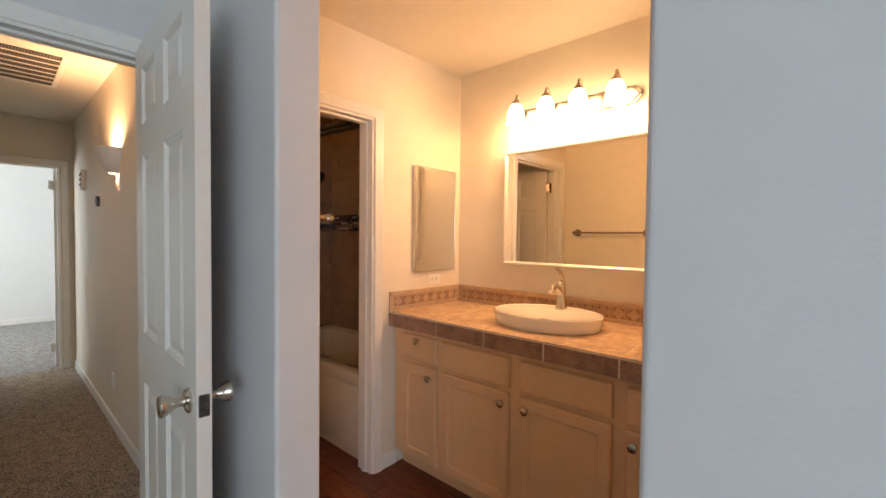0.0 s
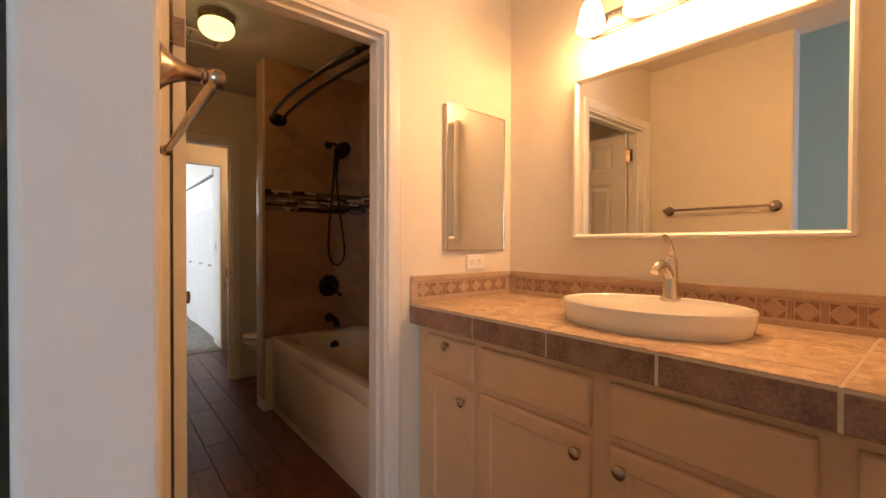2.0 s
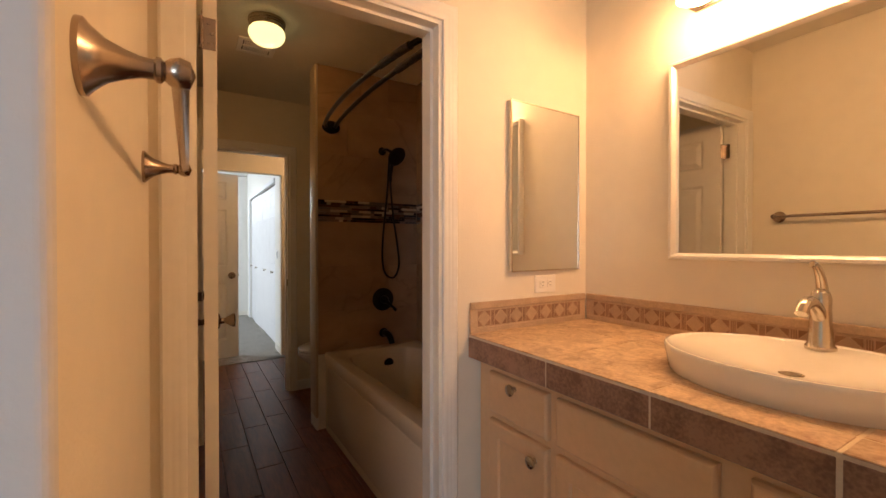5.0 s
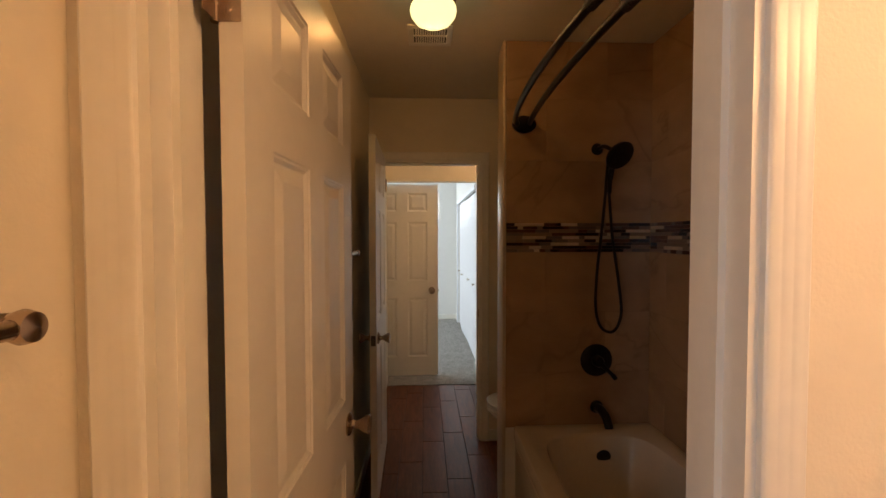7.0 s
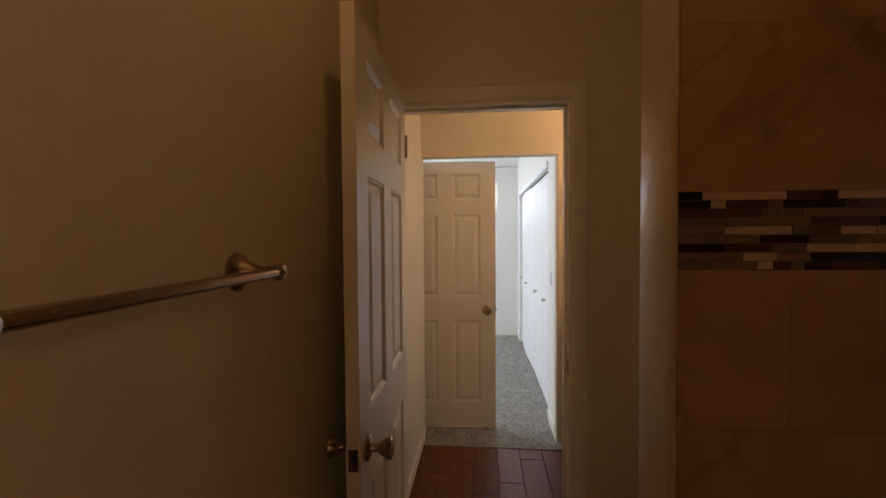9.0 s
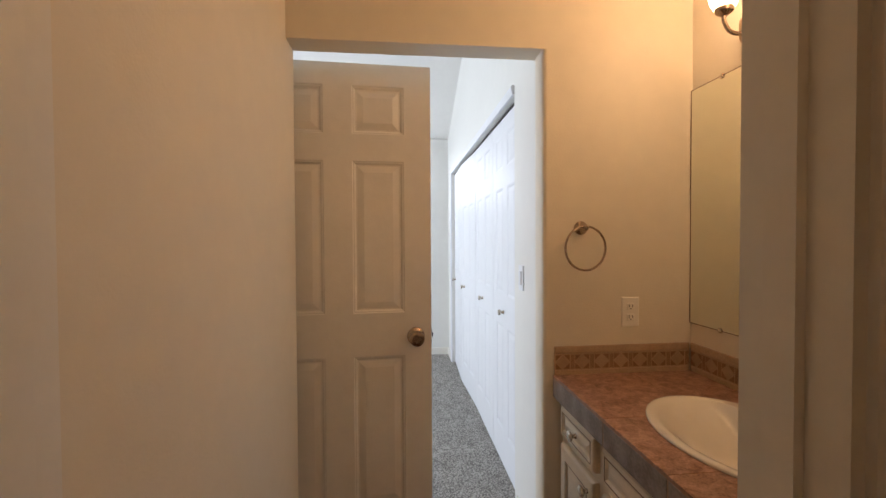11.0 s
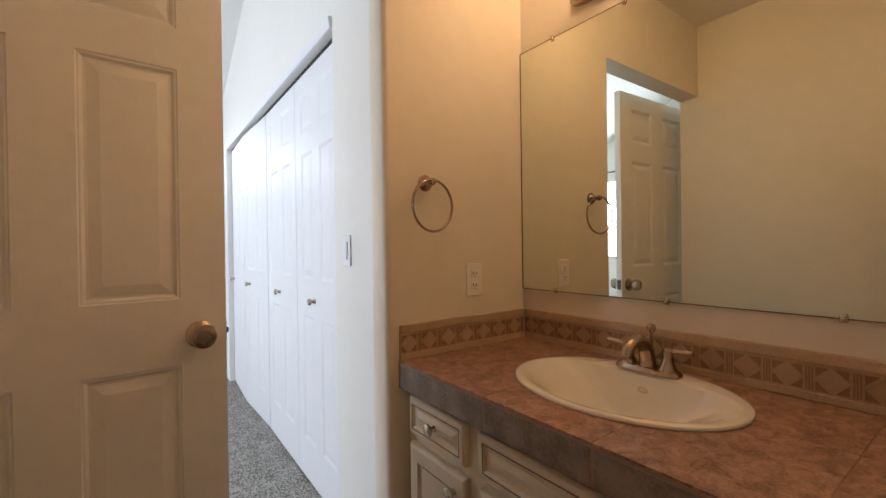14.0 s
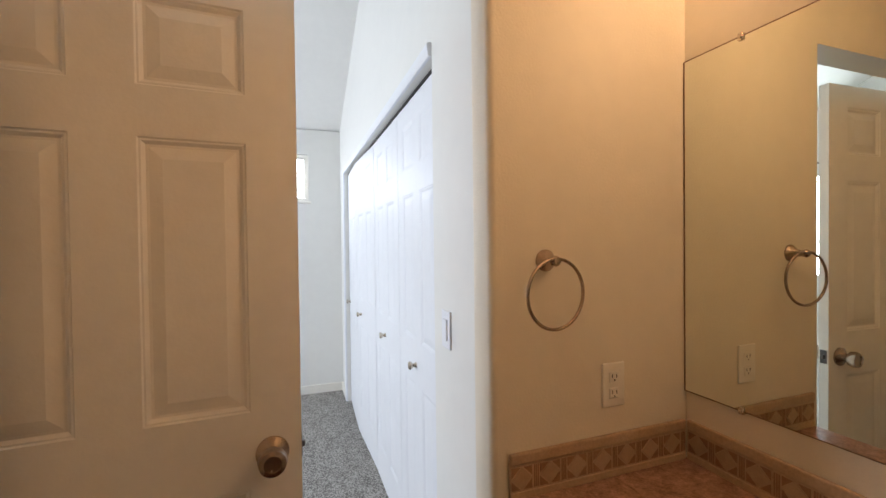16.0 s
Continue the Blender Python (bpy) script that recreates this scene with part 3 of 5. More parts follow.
# ---- closet doors ----
STEP = (CX1 - CX0) / 4
for k, kx in enumerate((0.34, 0.33, 0.455, 0.55)):
    x0, dy, ang = CX1 - k * STEP, 0.0, (0, 0, 2.2, -2.2)[k]
    if k == 3:
        dy = -STEP * math.sin(radians(2.2))
    ob = thing("bifold_door", pose(x0, CLOSET + 0.045 + dy, 0.012, 0, 0, 180 + ang), "glossy white six-panel bifold closet door, closed", "closet door", "closet bifold doors")
    part("leaf", leaf(STEP - (0.010 if k == 1 else 0.005), 2.0, 0.03, 0.45), M_BIFOLD, ob, smooth=False)
    bm = lathe(bmesh.new(), [(0, 0), (0.012, 0), (0.009, 0.006), (0.007, 0.012), (0.013, 0.018), (0.017, 0.026), (0.015, 0.032), (0, 0.034)], pose(kx, 0.015, 0.895) @ TO_Y, 20)
    part("knob", bm, M_NICKEL, ob, "round nickel knob")
structure("closet_track", boxes((CX0, CX1, CLOSET + 0.03, CLOSET + 0.07, 2.018, CZ)), M_SLOT, "dark metal track above the closet doors", "track")
bm = bmesh.new()
loops = []
for corner in range(3):
    loops.append([(CX1 if corner == 0 else CX0 - 0.8 * w, CLOSET - d, 0.0 if corner == 2 else CZ + 0.8 * w) for w, d in PROFILE])
skin(bm, loops)
structure("trim_closet", bm, M_BIFOLD, "white moulded casing round the closet", "door trim", smooth=True)


# ---- windows ----
def window(name, m, w, h, label, blinds=0):
    """Looks out along +y from its sill's middle."""
    ob = thing(name, m, label, "window", kind="structure")
    a = w / 2
    fr = boxes((-a, a, 0.02, 0.07, 0, 0.04), (-a, a, 0.02, 0.07, h - 0.04, h), (-a, -a + 0.04, 0.02, 0.07, 0.04, h - 0.04), (a - 0.04, a, 0.02, 0.07, 0.04, h - 0.04))
    if not blinds:
        box(fr, -0.02, 0.02, 0.02, 0.07, 0.04, h - 0.04)
    part("window_frame", fr, M_TRIM, ob, smooth=False)
    for s0, s1 in ((-a + 0.04, -0.02), (0.02, a - 0.04)) if not blinds else ((-a + 0.04, a - 0.04),):
        p = part("pane", boxes((s0, s1, 0.043, 0.047, 0.04, h - 0.04)), M_PANE, ob, smooth=False)
        p.visible_shadow = False
    part("window_sill", boxes((-a - 0.02, a + 0.02, -0.03, 0.02, -0.025, -0.002, 0.004, 1)), M_TRIM, ob, smooth=False)
    for i in range(blinds):
        z = 0.03 + (h - 0.07) * i / (blinds - 1)
        bm = boxes((-a + 0.03, a - 0.03, -0.012, 0.012, -0.0008, 0.0008))
        bmesh.ops.rotate(bm, verts=bm.verts, matrix=Matrix.Rotation(radians(28), 3, "X"))
        bmesh.ops.translate(bm, verts=bm.verts, vec=(0, 0.0, z))
        part("slat", bm, M_TRIM, ob, smooth=False)
    return ob


window("window_1", pose(2.6, -1.85, 0.85, 0, 0, -90), 1.3, 1.3, "white framed bedroom window")
window("window_2", pose((WX0 + WX1) / 2, FAR_S, 0.98, 0, 0, 180), WX1 - WX0, 1.14, "bright white framed bedroom window")
window("window_3", pose(FAR_W - 0.02, (VY0 + VY1) / 2, VZ0, 0, 0, 90), VY1 - VY0, VZ1 - VZ0, "small high window with white slatted blind", 17)
rod = thing("curtain_rod", pose((WX0 + WX1) / 2, FAR_S + 0.08, 2.28), "thin black curtain rod above the far window", "curtain rod")
part("rod", tube(bmesh.new(), [(-0.95, 0, 0), (0.95, 0, 0)], 0.009), M_BLACK, rod)
for s in (-1, 1):
    part("bracket", boxes((s * 0.85 - 0.01, s * 0.85 + 0.01, -0.08, 0.006, -0.012, 0.012)), M_BLACK, rod)

structure("ground", boxes((-400, 400, -400, 400, -0.5, -0.3)), shader("dry_ground", (0.22, 0.2, 0.16), 0.9, vary=0.2, scale=0.4), "bare ground outside the windows", "ground")

# ---- wood-look floor ----
floor_ob = bpy.data.objects["floor"]
PW, PL = 0.152, 0.61
planks = {}


def plank_mesh(l, w):
    key = (round(l, 3), round(w, 3))
    if key not in planks:
        bm = boxes((0, key[0], 0, key[1], 0, 0.0085))
        top = [e for e in bm.edges if all(v.co.z > 0.008 for v in e.verts)]
        bmesh.ops.bevel(bm, geom=top, offset=0.0018, segments=1, affect="EDGES")
        me = bpy.data.meshes.new("floor_plank")
        bm.to_mesh(me)
        bm.free()
        me.materials.append(M_PLANK)
        planks[key] = me
    return planks[key]


y, row = 0.59, 0
while y < NORTH - 0.01:
    w = min(PW, NORTH - y) - 0.003
    x = -5.40 - (row % 3) * PL / 3 - (0.07 if row % 2 else 0)
    while x < EAST:
        a, b = max(x, -5.398), min(x + PL, EAST) - 0.003
        hidden = (y > 1.72 and a > W1A) or (y > 1.72 and a > W3A and b < W2B) or (y > 1.55 and TILE_W < a and b < W1B)
        if b - a > 0.02 and not hidden:
            ob = new("floor_plank", plank_mesh(b - a, w))
            ob.parent = floor_ob
            ob.location = (a, y, -0.008)
        x += PL
    y, row = y + PW, row + 1


# ---- vanities ----
def knob_small(m):
    return lathe(bmesh.new(), [(0, 0), (0.010, 0), (0.0075, 0.005), (0.007, 0.012), (0.014, 0.016), (0.019, 0.021), (0.018, 0.026), (0.010, 0.0295), (0, 0.030)], m, 20)


def flat_panel(bm, x0, x1, z0, z1, y, thick=0.022, rail=0.052, slab=False, raised=False):
    """A cabinet front facing -y whose back lies on y."""
    f = y - thick
    steps = [(0, 0), (0.0, thick - 0.009), (0.002, thick - 0.005), (0.005, thick - 0.0015), (0.009, thick)]
    if slab:
        steps += [(0.016, thick)]
    else:
        steps += [(rail, thick), (rail + 0.006, thick - 0.007)]
        if raised:
            steps += [(rail + 0.014, thick - 0.007), (rail + 0.03, thick - 0.001)]
    skin(bm, [[(x, y - d, z) for x, z in ((x0 + i, z0 + i), (x1 - i, z0 + i), (x1 - i, z1 - i), (x0 + i, z1 - i))] for i, d in steps])
    return bm


def cabinet(name, x0, x1, face, top, drawer, door, knob, mat, label, raised=False):
    """A vanity base unit between x0 and x1: face frame, drawer front, door and knobs."""
    ob = thing(name, pose(x0, face, 0), label, "cabinet", "vanity base cabinets")
    w = x1 - x0
    part("body", boxes((0, w, 0.018, 0.52, 0.10, top - 0.16)), mat, ob, smooth=False)
    part("toe_kick", boxes((0, w, 0.065, 0.52, 0.0, 0.10)), mat, ob, smooth=False)
    e = 0.008
    part("stile", boxes((0, drawer[0] + e, 0.0, 0.018, 0.10, top)), mat, ob, smooth=False)
    part("stile", boxes((drawer[1] - e, w, 0.0, 0.018, 0.10, top)), mat, ob, smooth=False)
    for z0, z1 in ((drawer[3] - e, top), (door[1] - e, drawer[2] + e), (0.10, door[0] + e)):
        part("rail", boxes((drawer[0] + e, drawer[1] - e, 0.0, 0.018, z0, z1)), mat, ob, smooth=False)
    dr = part("drawer_front", flat_panel(bmesh.new(), drawer[0], drawer[1], drawer[2], drawer[3], -0.0004, slab=not raised, rail=0.022, raised=raised), mat, ob, smooth=False)
    dd = part("door", flat_panel(bmesh.new(), drawer[0], drawer[1], door[0], door[1], -0.0004, raised=False), mat, ob, smooth=False)
    if raised:
        for (z0, z1), pr, r in (((drawer[2], drawer[3]), dr, 0.022), (door, dd, 0.05)):
            bm = bmesh.new()
            yy = -0.0225
            a, b = drawer[0] + r, drawer[1] - r
            for q in ((a - 0.003, b + 0.003, yy - 0.001, yy, z0 + r - 0.003, z0 + r), (a - 0.003, b + 0.003, yy - 0.001, yy, z1 - r, z1 - r + 0.003), (a - 0.003, a, yy - 0.001, yy, z0 + r, z1 - r), (b, b + 0.003, yy - 0.001, yy, z0 + r, z1 - r)):
                box(bm, *q)
            part("glaze_line", bm, M_GLAZE, pr, "worn brown glaze in the groove", smooth=False)
    if knob[0] is not None:
        part("knob", knob_small(pose(knob[0], -0.021, drawer[3] - (0.5 if raised else 0.18) * (drawer[3] - drawer[2])) @ TO_S), M_NICKEL, dr, "round satin nickel knob")
    part("knob", knob_small(pose(knob[1], -0.021, door[1] - 0.05) @ TO_S), M_NICKEL, dd, "round satin nickel knob")
    return ob


F1 = 1.648
CABS = [(-1.742, -1.374, -1.668, -1.391, True, 0.84), (-1.374, -0.897, -1.356, -0.926, False, 0.93), (-0.897, -0.423, -0.868, -0.451, False, 0.10), (-0.423, EASTV - 0.004, -0.396, -0.135, True, 0.12)]
for a, b, d0, d1, has, kf in CABS:
    cabinet("vanity_cabinet", a, b, F1, 0.848, (d0 - a, d1 - a, 0.675, 0.815), (0.115, 0.650), ((d0 + d1) / 2 - a if has else None, d0 - a + kf * (d1 - d0)), M_CAB,
            "cream painted vanity cabinet with " + ("a drawer above its door" if has else "a false drawer above its door"))
F2 = 1.70
for a, b, d0, d1, has, kf in ((W3A + 0.006, -5.16, -5.462, -5.188, True, 0.84), (-5.16, -4.66, -5.135, -4.69, False, 0.9), (-4.66, W2B - 0.004, -4.635, -4.40, True, 0.14)):
    cabinet("vanity_cabinet", a, b, F2, 0.712, (d0 - a, d1 - a, 0.578, 0.692), (0.115, 0.548), ((d0 + d1) / 2 - a if has else None, d0 - a + kf * (d1 - d0)), M_CAB2,
            "cream glazed vanity base cabinet with worn brown grooves", True)


def slab(x0, x1, y0, y1, z0, z1, hole, back):
    """A flat piece whose front or back edge follows the sink's oval cut-out, if it has one."""
    bm = bmesh.new()
    if not hole:
        return box(bm, x0, x1, y0, y1, z0, z1, 0.0015, 1)
    cx, cy, a, b = hole
    edge = []
    for i in range(33):
        x = x0 + (x1 - x0) * i / 32
        reach = b * math.sqrt(max(0.0, 1 - ((x - cx) / a) ** 2))
        inside = abs(x - cx) < a
        edge.append((x, max(y0, min(y1, cy + reach)) if back and inside else y0) if back else (x, min(y1, max(y0, cy - reach)) if inside else y1))
    outline = edge + [(x1, y1), (x0, y1)] if back else [(x0, y0), (x1, y0)] + edge[::-1]
    prism(bm, outline, z0, z1)
    bmesh.ops.remove_doubles(bm, verts=bm.verts, dist=0.00005)
    return bm


def worktop(name, x0, x1, front, z, joints, seams, mat, edge, grout, g, label, hole):
    """Tiled counter: bed, loose tiles on top, a row of edge tiles, joints left open to the grout."""
    ob = thing(name, pose(0, 0, z - 0.085), label, "countertop")
    mid = hole[1] if hole else 1.9
    part("bed", slab(x0, x1, front + 0.0013, mid, 0.001, 0.0838, hole, False), grout, ob, "cement grout", smooth=False)
    part("bed", slab(x0, x1, mid, NORTH - 0.001, 0.001, 0.0838, hole, True), grout, ob, "cement grout", smooth=False)
    xs = [x0] + joints + [x1]
    for a, b in zip(xs, xs[1:]):
        ga, gb = (g * (0.4 if x < -1.0 and not hole else 1.0) for x in (a, b))
        a2, b2 = a + (ga if a != x0 else 0), b - (gb if b != x1 else 0)
        part("edge_tile", boxes((a2, b2, front, front + 0.012, 0.0, 0.0755, 0.0025, 1)), edge, ob, smooth=False)
        ys = [front + 0.0005] + seams + [NORTH - 0.012]
        gy = 0.0004 if hole else g
        for y0, y1 in zip(ys, ys[1:]):
            part("top_tile", slab(a2, b2, y0 + (gy if y0 in seams else 0), y1 - (gy if y1 in seams else 0), 0.0805, 0.085, hole, y0 in seams), mat, ob, smooth=False)
    return ob


worktop("tiled_countertop", W1A + 0.002, EASTV - 0.002, 1.600, 0.932, [-1.367, -1.051, -0.734, -0.416, -0.101], [1.697, 2.005], M_COUNTER, M_EDGE, M_GROUT, 0.003, "brown travertine tile countertop with slate edge tiles and pale grout", None)
worktop("tiled_countertop", W3A + 0.002, W2B - 0.002, 1.660, 0.797, [-5.092, -4.795, -4.495], [1.972], M_COUNTER2, M_EDGE2, M_GROUT2, 0.0015, "rust-brown tile countertop with grey slate edge tiles", (-4.935, 1.972, 0.272, 0.200))

tiles = {}


def border_mesh(w, h):
    """A decor tile facing -y: pale diamond between four brown triangles, then a ribbed strip."""
    if (w, h) in tiles:
        return tiles[w, h]
    bm = bmesh.new()
    s = w * 0.76

    def tri(pts, depth, mat):
        pts = [(x, 0.0 - depth, z) for x, z in pts]
        before = set(bm.faces)
        skin(bm, [[(x, 0.0, z) for x, _, z in pts], pts])
        for f in set(bm.faces) - before:
            f.material_index = mat
    c, k = s / 2, 0.0022
    z = h / 2
    tri([(k, z), (c, k), (s - k, z), (c, h - k)], 0.0022, 1)
    for p in ([(k, k), (c - 2 * k, k), (k, z - 2 * k)], [(c + 2 * k, k), (s - k, k), (s - k, z - 2 * k)], [(s - k, z + 2 * k), (s - k, h - k), (c + 2 * k, h - k)], [(c - 2 * k, h - k), (k, h - k), (k, z + 2 * k)]):
        tri(p, 0.0016, 2)
    for i in range(3):
        x = s + (w - s) * (0.2 + 0.27 * i)
        tri([(x, k), (x + 0.0028, k), (x + 0.0028, h - k), (x, h - k)], 0.0014, 2)
    me = bpy.data.meshes.new("decor_tile")
    bmesh.ops.recalc_face_normals(bm, faces=bm.faces)
    bm.to_mesh(me)
    bm.free()
    for m in (M_BORDER, M_DIAMOND, M_CORNER):
        me.materials.append(m)
    tiles[w, h] = me
    return me


def splash(name, x, y, z, length, turn, h, label, w=0.079, lean=0.0):
    """A backsplash strip from (x, y), along its own x; faces its own -y."""
    ob = thing(name, pose(x, y, z, 0, 0, turn), label, "backsplash")
    b0, b1 = 0.022, h - 0.032
    part("strip", boxes((0, length, -0.008, 0.0, 0.0, h - 0.022)), M_BORDER, ob, smooth=False)
    part("lower_trim", boxes((0, length, -0.0105, 0.0, 0, b0 - 0.003, 0.0015, 1)), M_BORDER, ob, smooth=False)
    bm = boxes((0, length, -0.012, 0.0, h - 0.028, h, 0.004, 2))
    part("cap_tile", bm, M_BORDER, ob, smooth=False)
    n = int(length / w)
    for i in range(n):
        t = new("decor_tile", border_mesh(w, round(b1 - b0, 4)))
        t.parent = ob
        t.location = ((length - n * w) / 2 + i * w, -0.008, b0)
    return ob


SPL = "tan tile backsplash with a border of diamonds"
splash("backsplash", W1A + 0.012, NORTH - 0.001, 0.932, EASTV - W1A - 0.014, 0, 0.114, SPL)
splash("backsplash", W1A + 0.001, 1.605, 0.932, NORTH - 1.605 - 0.014, 90, 0.114, SPL)
splash("backsplash", W3A + 0.012, NORTH - 0.001, 0.797, W2B - W3A - 0.014, 0, 0.112, SPL)
splash("backsplash", W3A + 0.001, 1.665, 0.797, NORTH - 1.665 - 0.014, 90, 0.112, SPL)

# ---- sinks and taps ----
basin = thing("vessel_sink", pose(-0.90, 1.925, 0.932), "white oval vessel sink standing on the tiled countertop", "sink")
bm = bmesh.new()
A, B = 0.283, 0.222
lp = [oval(0, 0, A * f, B * f, z) for f, z in ((0.945, 0), (0.96, 0.004), (0.978, 0.03), (0.996, 0.056), (1.0, 0.063), (0.99, 0.068), (0.97, 0.0685), (0.955, 0.064))]
lp += [oval(0, -0.022, A * f, B * f * 0.88, z) for f, z in ((0.90, 0.061), (0.80, 0.056), (0.60, 0.047), (0.35, 0.036), (0.1, 0.028))]
skin(bm, lp)
part("bowl", bm, M_CERAMIC, basin)
part("drain", lathe(bmesh.new(), [(0, 0), (0.022, 0), (0.024, 0.003), (0.016, 0.005), (0, 0.005)], pose(0, -0.02, 0.0265)), M_NICKEL, basin)

tap = thing("single_lever_tap", pose(-0.905, 2.095, 0.996), "brushed nickel single-lever tap on the vessel sink's rim", "tap")
bm = lathe(bmesh.new(), [(0, -0.004), (0.032, -0.004), (0.032, 0.004), (0.027, 0.01), (0.024, 0.05), (0.021, 0.10), (0.022, 0.125), (0.018, 0.142), (0.008, 0.150), (0, 0.151)])
part("body", bm, M_NICKEL, tap)
pts = smooth_line([(0, -0.005, 0.075), (0, -0.035, 0.105), (0, -0.07, 0.122), (0, -0.105, 0.115), (0, -0.122, 0.096)])
part("spout", tube(bmesh.new(), pts, [0.017 - 0.004 * i / len(pts) for i in range(len(pts))]), M_NICKEL, tap)
pts = smooth_line([(0, 0.008, 0.125), (0, 0.006, 0.155), (0, -0.012, 0.19), (0, -0.042, 0.212), (0, -0.06, 0.214)])
part("lever", tube(bmesh.new(), pts, [0.014 - 0.008 * i / len(pts) for i in range(len(pts))]), M_NICKEL, tap)

basin = thing("drop_in_sink", pose(-4.935, 1.972, 0.797), "biscuit oval drop-in sink set in the tiled countertop", "sink")
A, B = 0.285, 0.213
bm = bmesh.new()
lp = [oval(0, 0, A * f, B * f, z, 72) for f, z in ((0.99, 0.0), (1.0, 0.003), (0.996, 0.0075), (0.982, 0.010), (0.96, 0.0105))]
for a, back, front, z, p in ((0.262, 0.140, 0.192, 0.0085, 2.6), (0.246, 0.128, 0.178, 0.003, 3.4), (0.190, 0.122, 0.142, -0.028, 6), (0.140, 0.115, 0.110, -0.062, 7), (0.098, 0.106, 0.082, -0.098, 7), (0.068, 0.085, 0.058, -0.124, 5), (0.022, 0.020, 0.020, -0.132, 2)):
    rear, fore = oval(0, 0, a, back, z, 72, p), oval(0, 0, a, front, z, 72, 2.0)
    lp.append([q if q[1] > 0 else r for q, r in zip(rear, fore)])
skin(bm, lp, cap0=False)
part("bowl", bm, M_BISCUIT, basin)
part("drain", lathe(bmesh.new(), [(0, 0), (0.022, 0), (0.024, 0.003), (0.016, 0.005), (0, 0.005)], pose(0, 0.0, -0.134)), M_BRASS, basin)
bm = skin(bmesh.new(), [oval(0, 0, 0.016, 0.007, 0, 24), oval(0, 0, 0.014, 0.005, 0.002, 24)])
bmesh.ops.transform(bm, matrix=pose(0.0, 0.1195, -0.034, 78), verts=bm.verts)
part("overflow", bm, M_NICKEL, basin, "small oval overflow hole")

tap = thing("two_handle_tap", pose(-4.940, 2.128, 0.8065) @ Matrix.Scale(1.06, 4), "antique nickel two-handle tap on the drop-in sink", "tap")
bm = skin(bmesh.new(), [oval(0, 0, a, b, z, 40, 3.5) for a, b, z in ((0.083, 0.028, 0), (0.083, 0.028, 0.006), (0.077, 0.024, 0.014), (0.07, 0.018, 0.016))])
part("base_plate", bm, M_BRASS, tap)
bm = lathe(bmesh.new(), [(0.022, 0.012), (0.02, 0.03), (0.015, 0.05), (0.013, 0.06), (0, 0.062)])
part("spout_post", bm, M_BRASS, tap)
pts = smooth_line([(0, 0.0, 0.03), (0, -0.012, 0.065), (0, -0.045, 0.085), (0, -0.085, 0.075), (0, -0.105, 0.05)])
part("spout", tube(bmesh.new(), pts, [0.020 - 0.008 * i / len(pts) for i in range(len(pts))], 16), M_BRASS, tap)
part("lift_rod", lathe(bmesh.new(), [(0.004, 0.03), (0.004, 0.098), (0.009, 0.101), (0.012, 0.110), (0.009, 0.119), (0, 0.121)], pose(0, 0.02, 0)), M_BRASS, tap)
for s in (-1, 1):
    hd = part("handle", lathe(bmesh.new(), [(0.024, 0.01), (0.022, 0.016), (0.015, 0.03), (0.0115, 0.05), (0.013, 0.056), (0.013, 0.064), (0.009, 0.07), (0, 0.072)], pose(s * 0.051, 0, 0)), M_BRASS, tap)
    part("lever", tube(bmesh.new(), [(s * 0.051, 0, 0.062), (s * 0.075, 0, 0.064), (s * 0.105, -0.004, 0.066), (s * 0.112, -0.004, 0.066)], [0.006, 0.005, 0.007, 0.004]), M_BRASS, hd)

# ---- mirrors ----
mir = thing("framed_mirror", pose(-1.367, NORTH, 1.206), "large mirror in a slim pale metal frame above the vessel sink", "mirror")
MW, MH = 0.905, 0.700
bm = bmesh.new()
ring = [(0.0, 0.0), (0.0, 0.026), (0.003, 0.030), (0.012, 0.030), (0.017, 0.024), (0.022, 0.017), (0.022, 0.0)]
loops = [[((w if cx == 0 else MW - w), -d, (w if cz == 0 else MH - w)) for w, d in ring] for cx, cz in ((0, 0), (1, 0), (1, 1), (0, 1), (0, 0))]
skin(bm, loops, False, False)
bmesh.ops.remove_doubles(bm, verts=bm.verts, dist=0.0001)
part("frame", bm, shader("pale_frame_lacquer", (0.78, 0.75, 0.70), 0.3, 0.3, vary=0.03, scale=20), mir)
part("glass", boxes((0.020, MW - 0.020, -0.014, -0.008, 0.020, MH - 0.020)), M_MIRROR, mir, smooth=False)

mir = thing("plate_mirror", pose(W3A + 0.006, NORTH, 0.989), "frameless plate mirror held by small clips above the drop-in sink", "mirror")
MW2 = 1.06
part("glass", boxes((0, MW2, -0.008, -0.002, 0, 0.916)), M_MIRROR2, mir, smooth=False)
for r in ((-0.004, -0.0005, -0.0086, -0.001, -0.002, 0.918), (0, MW2, -0.0086, -0.001, 0.9165, 0.919), (0, MW2, -0.0086, -0.001, -0.0025, -0.0005)):
    part("edge", boxes(r), M_GLAZE, mir, "dark bare edge of the mirror plate", smooth=False)
for cx, cz in ((0.156, 0.0), (0.553, 0.0), (0.927, 0.0), (0.156, 0.916), (0.435, 0.916), (0.927, 0.916)):
    bm = boxes((cx - 0.007, cx + 0.007, -0.013, -0.001, cz - 0.009, cz + 0.009, 0.002, 1))
    lathe(bm, [(0, 0), (0.005, 0), (0.004, 0.003), (0, 0.004)], pose(cx, -0.013, cz) @ TO_S, 12)
    part("clip", bm, M_NICKEL, mir, "small clear mirror clip")

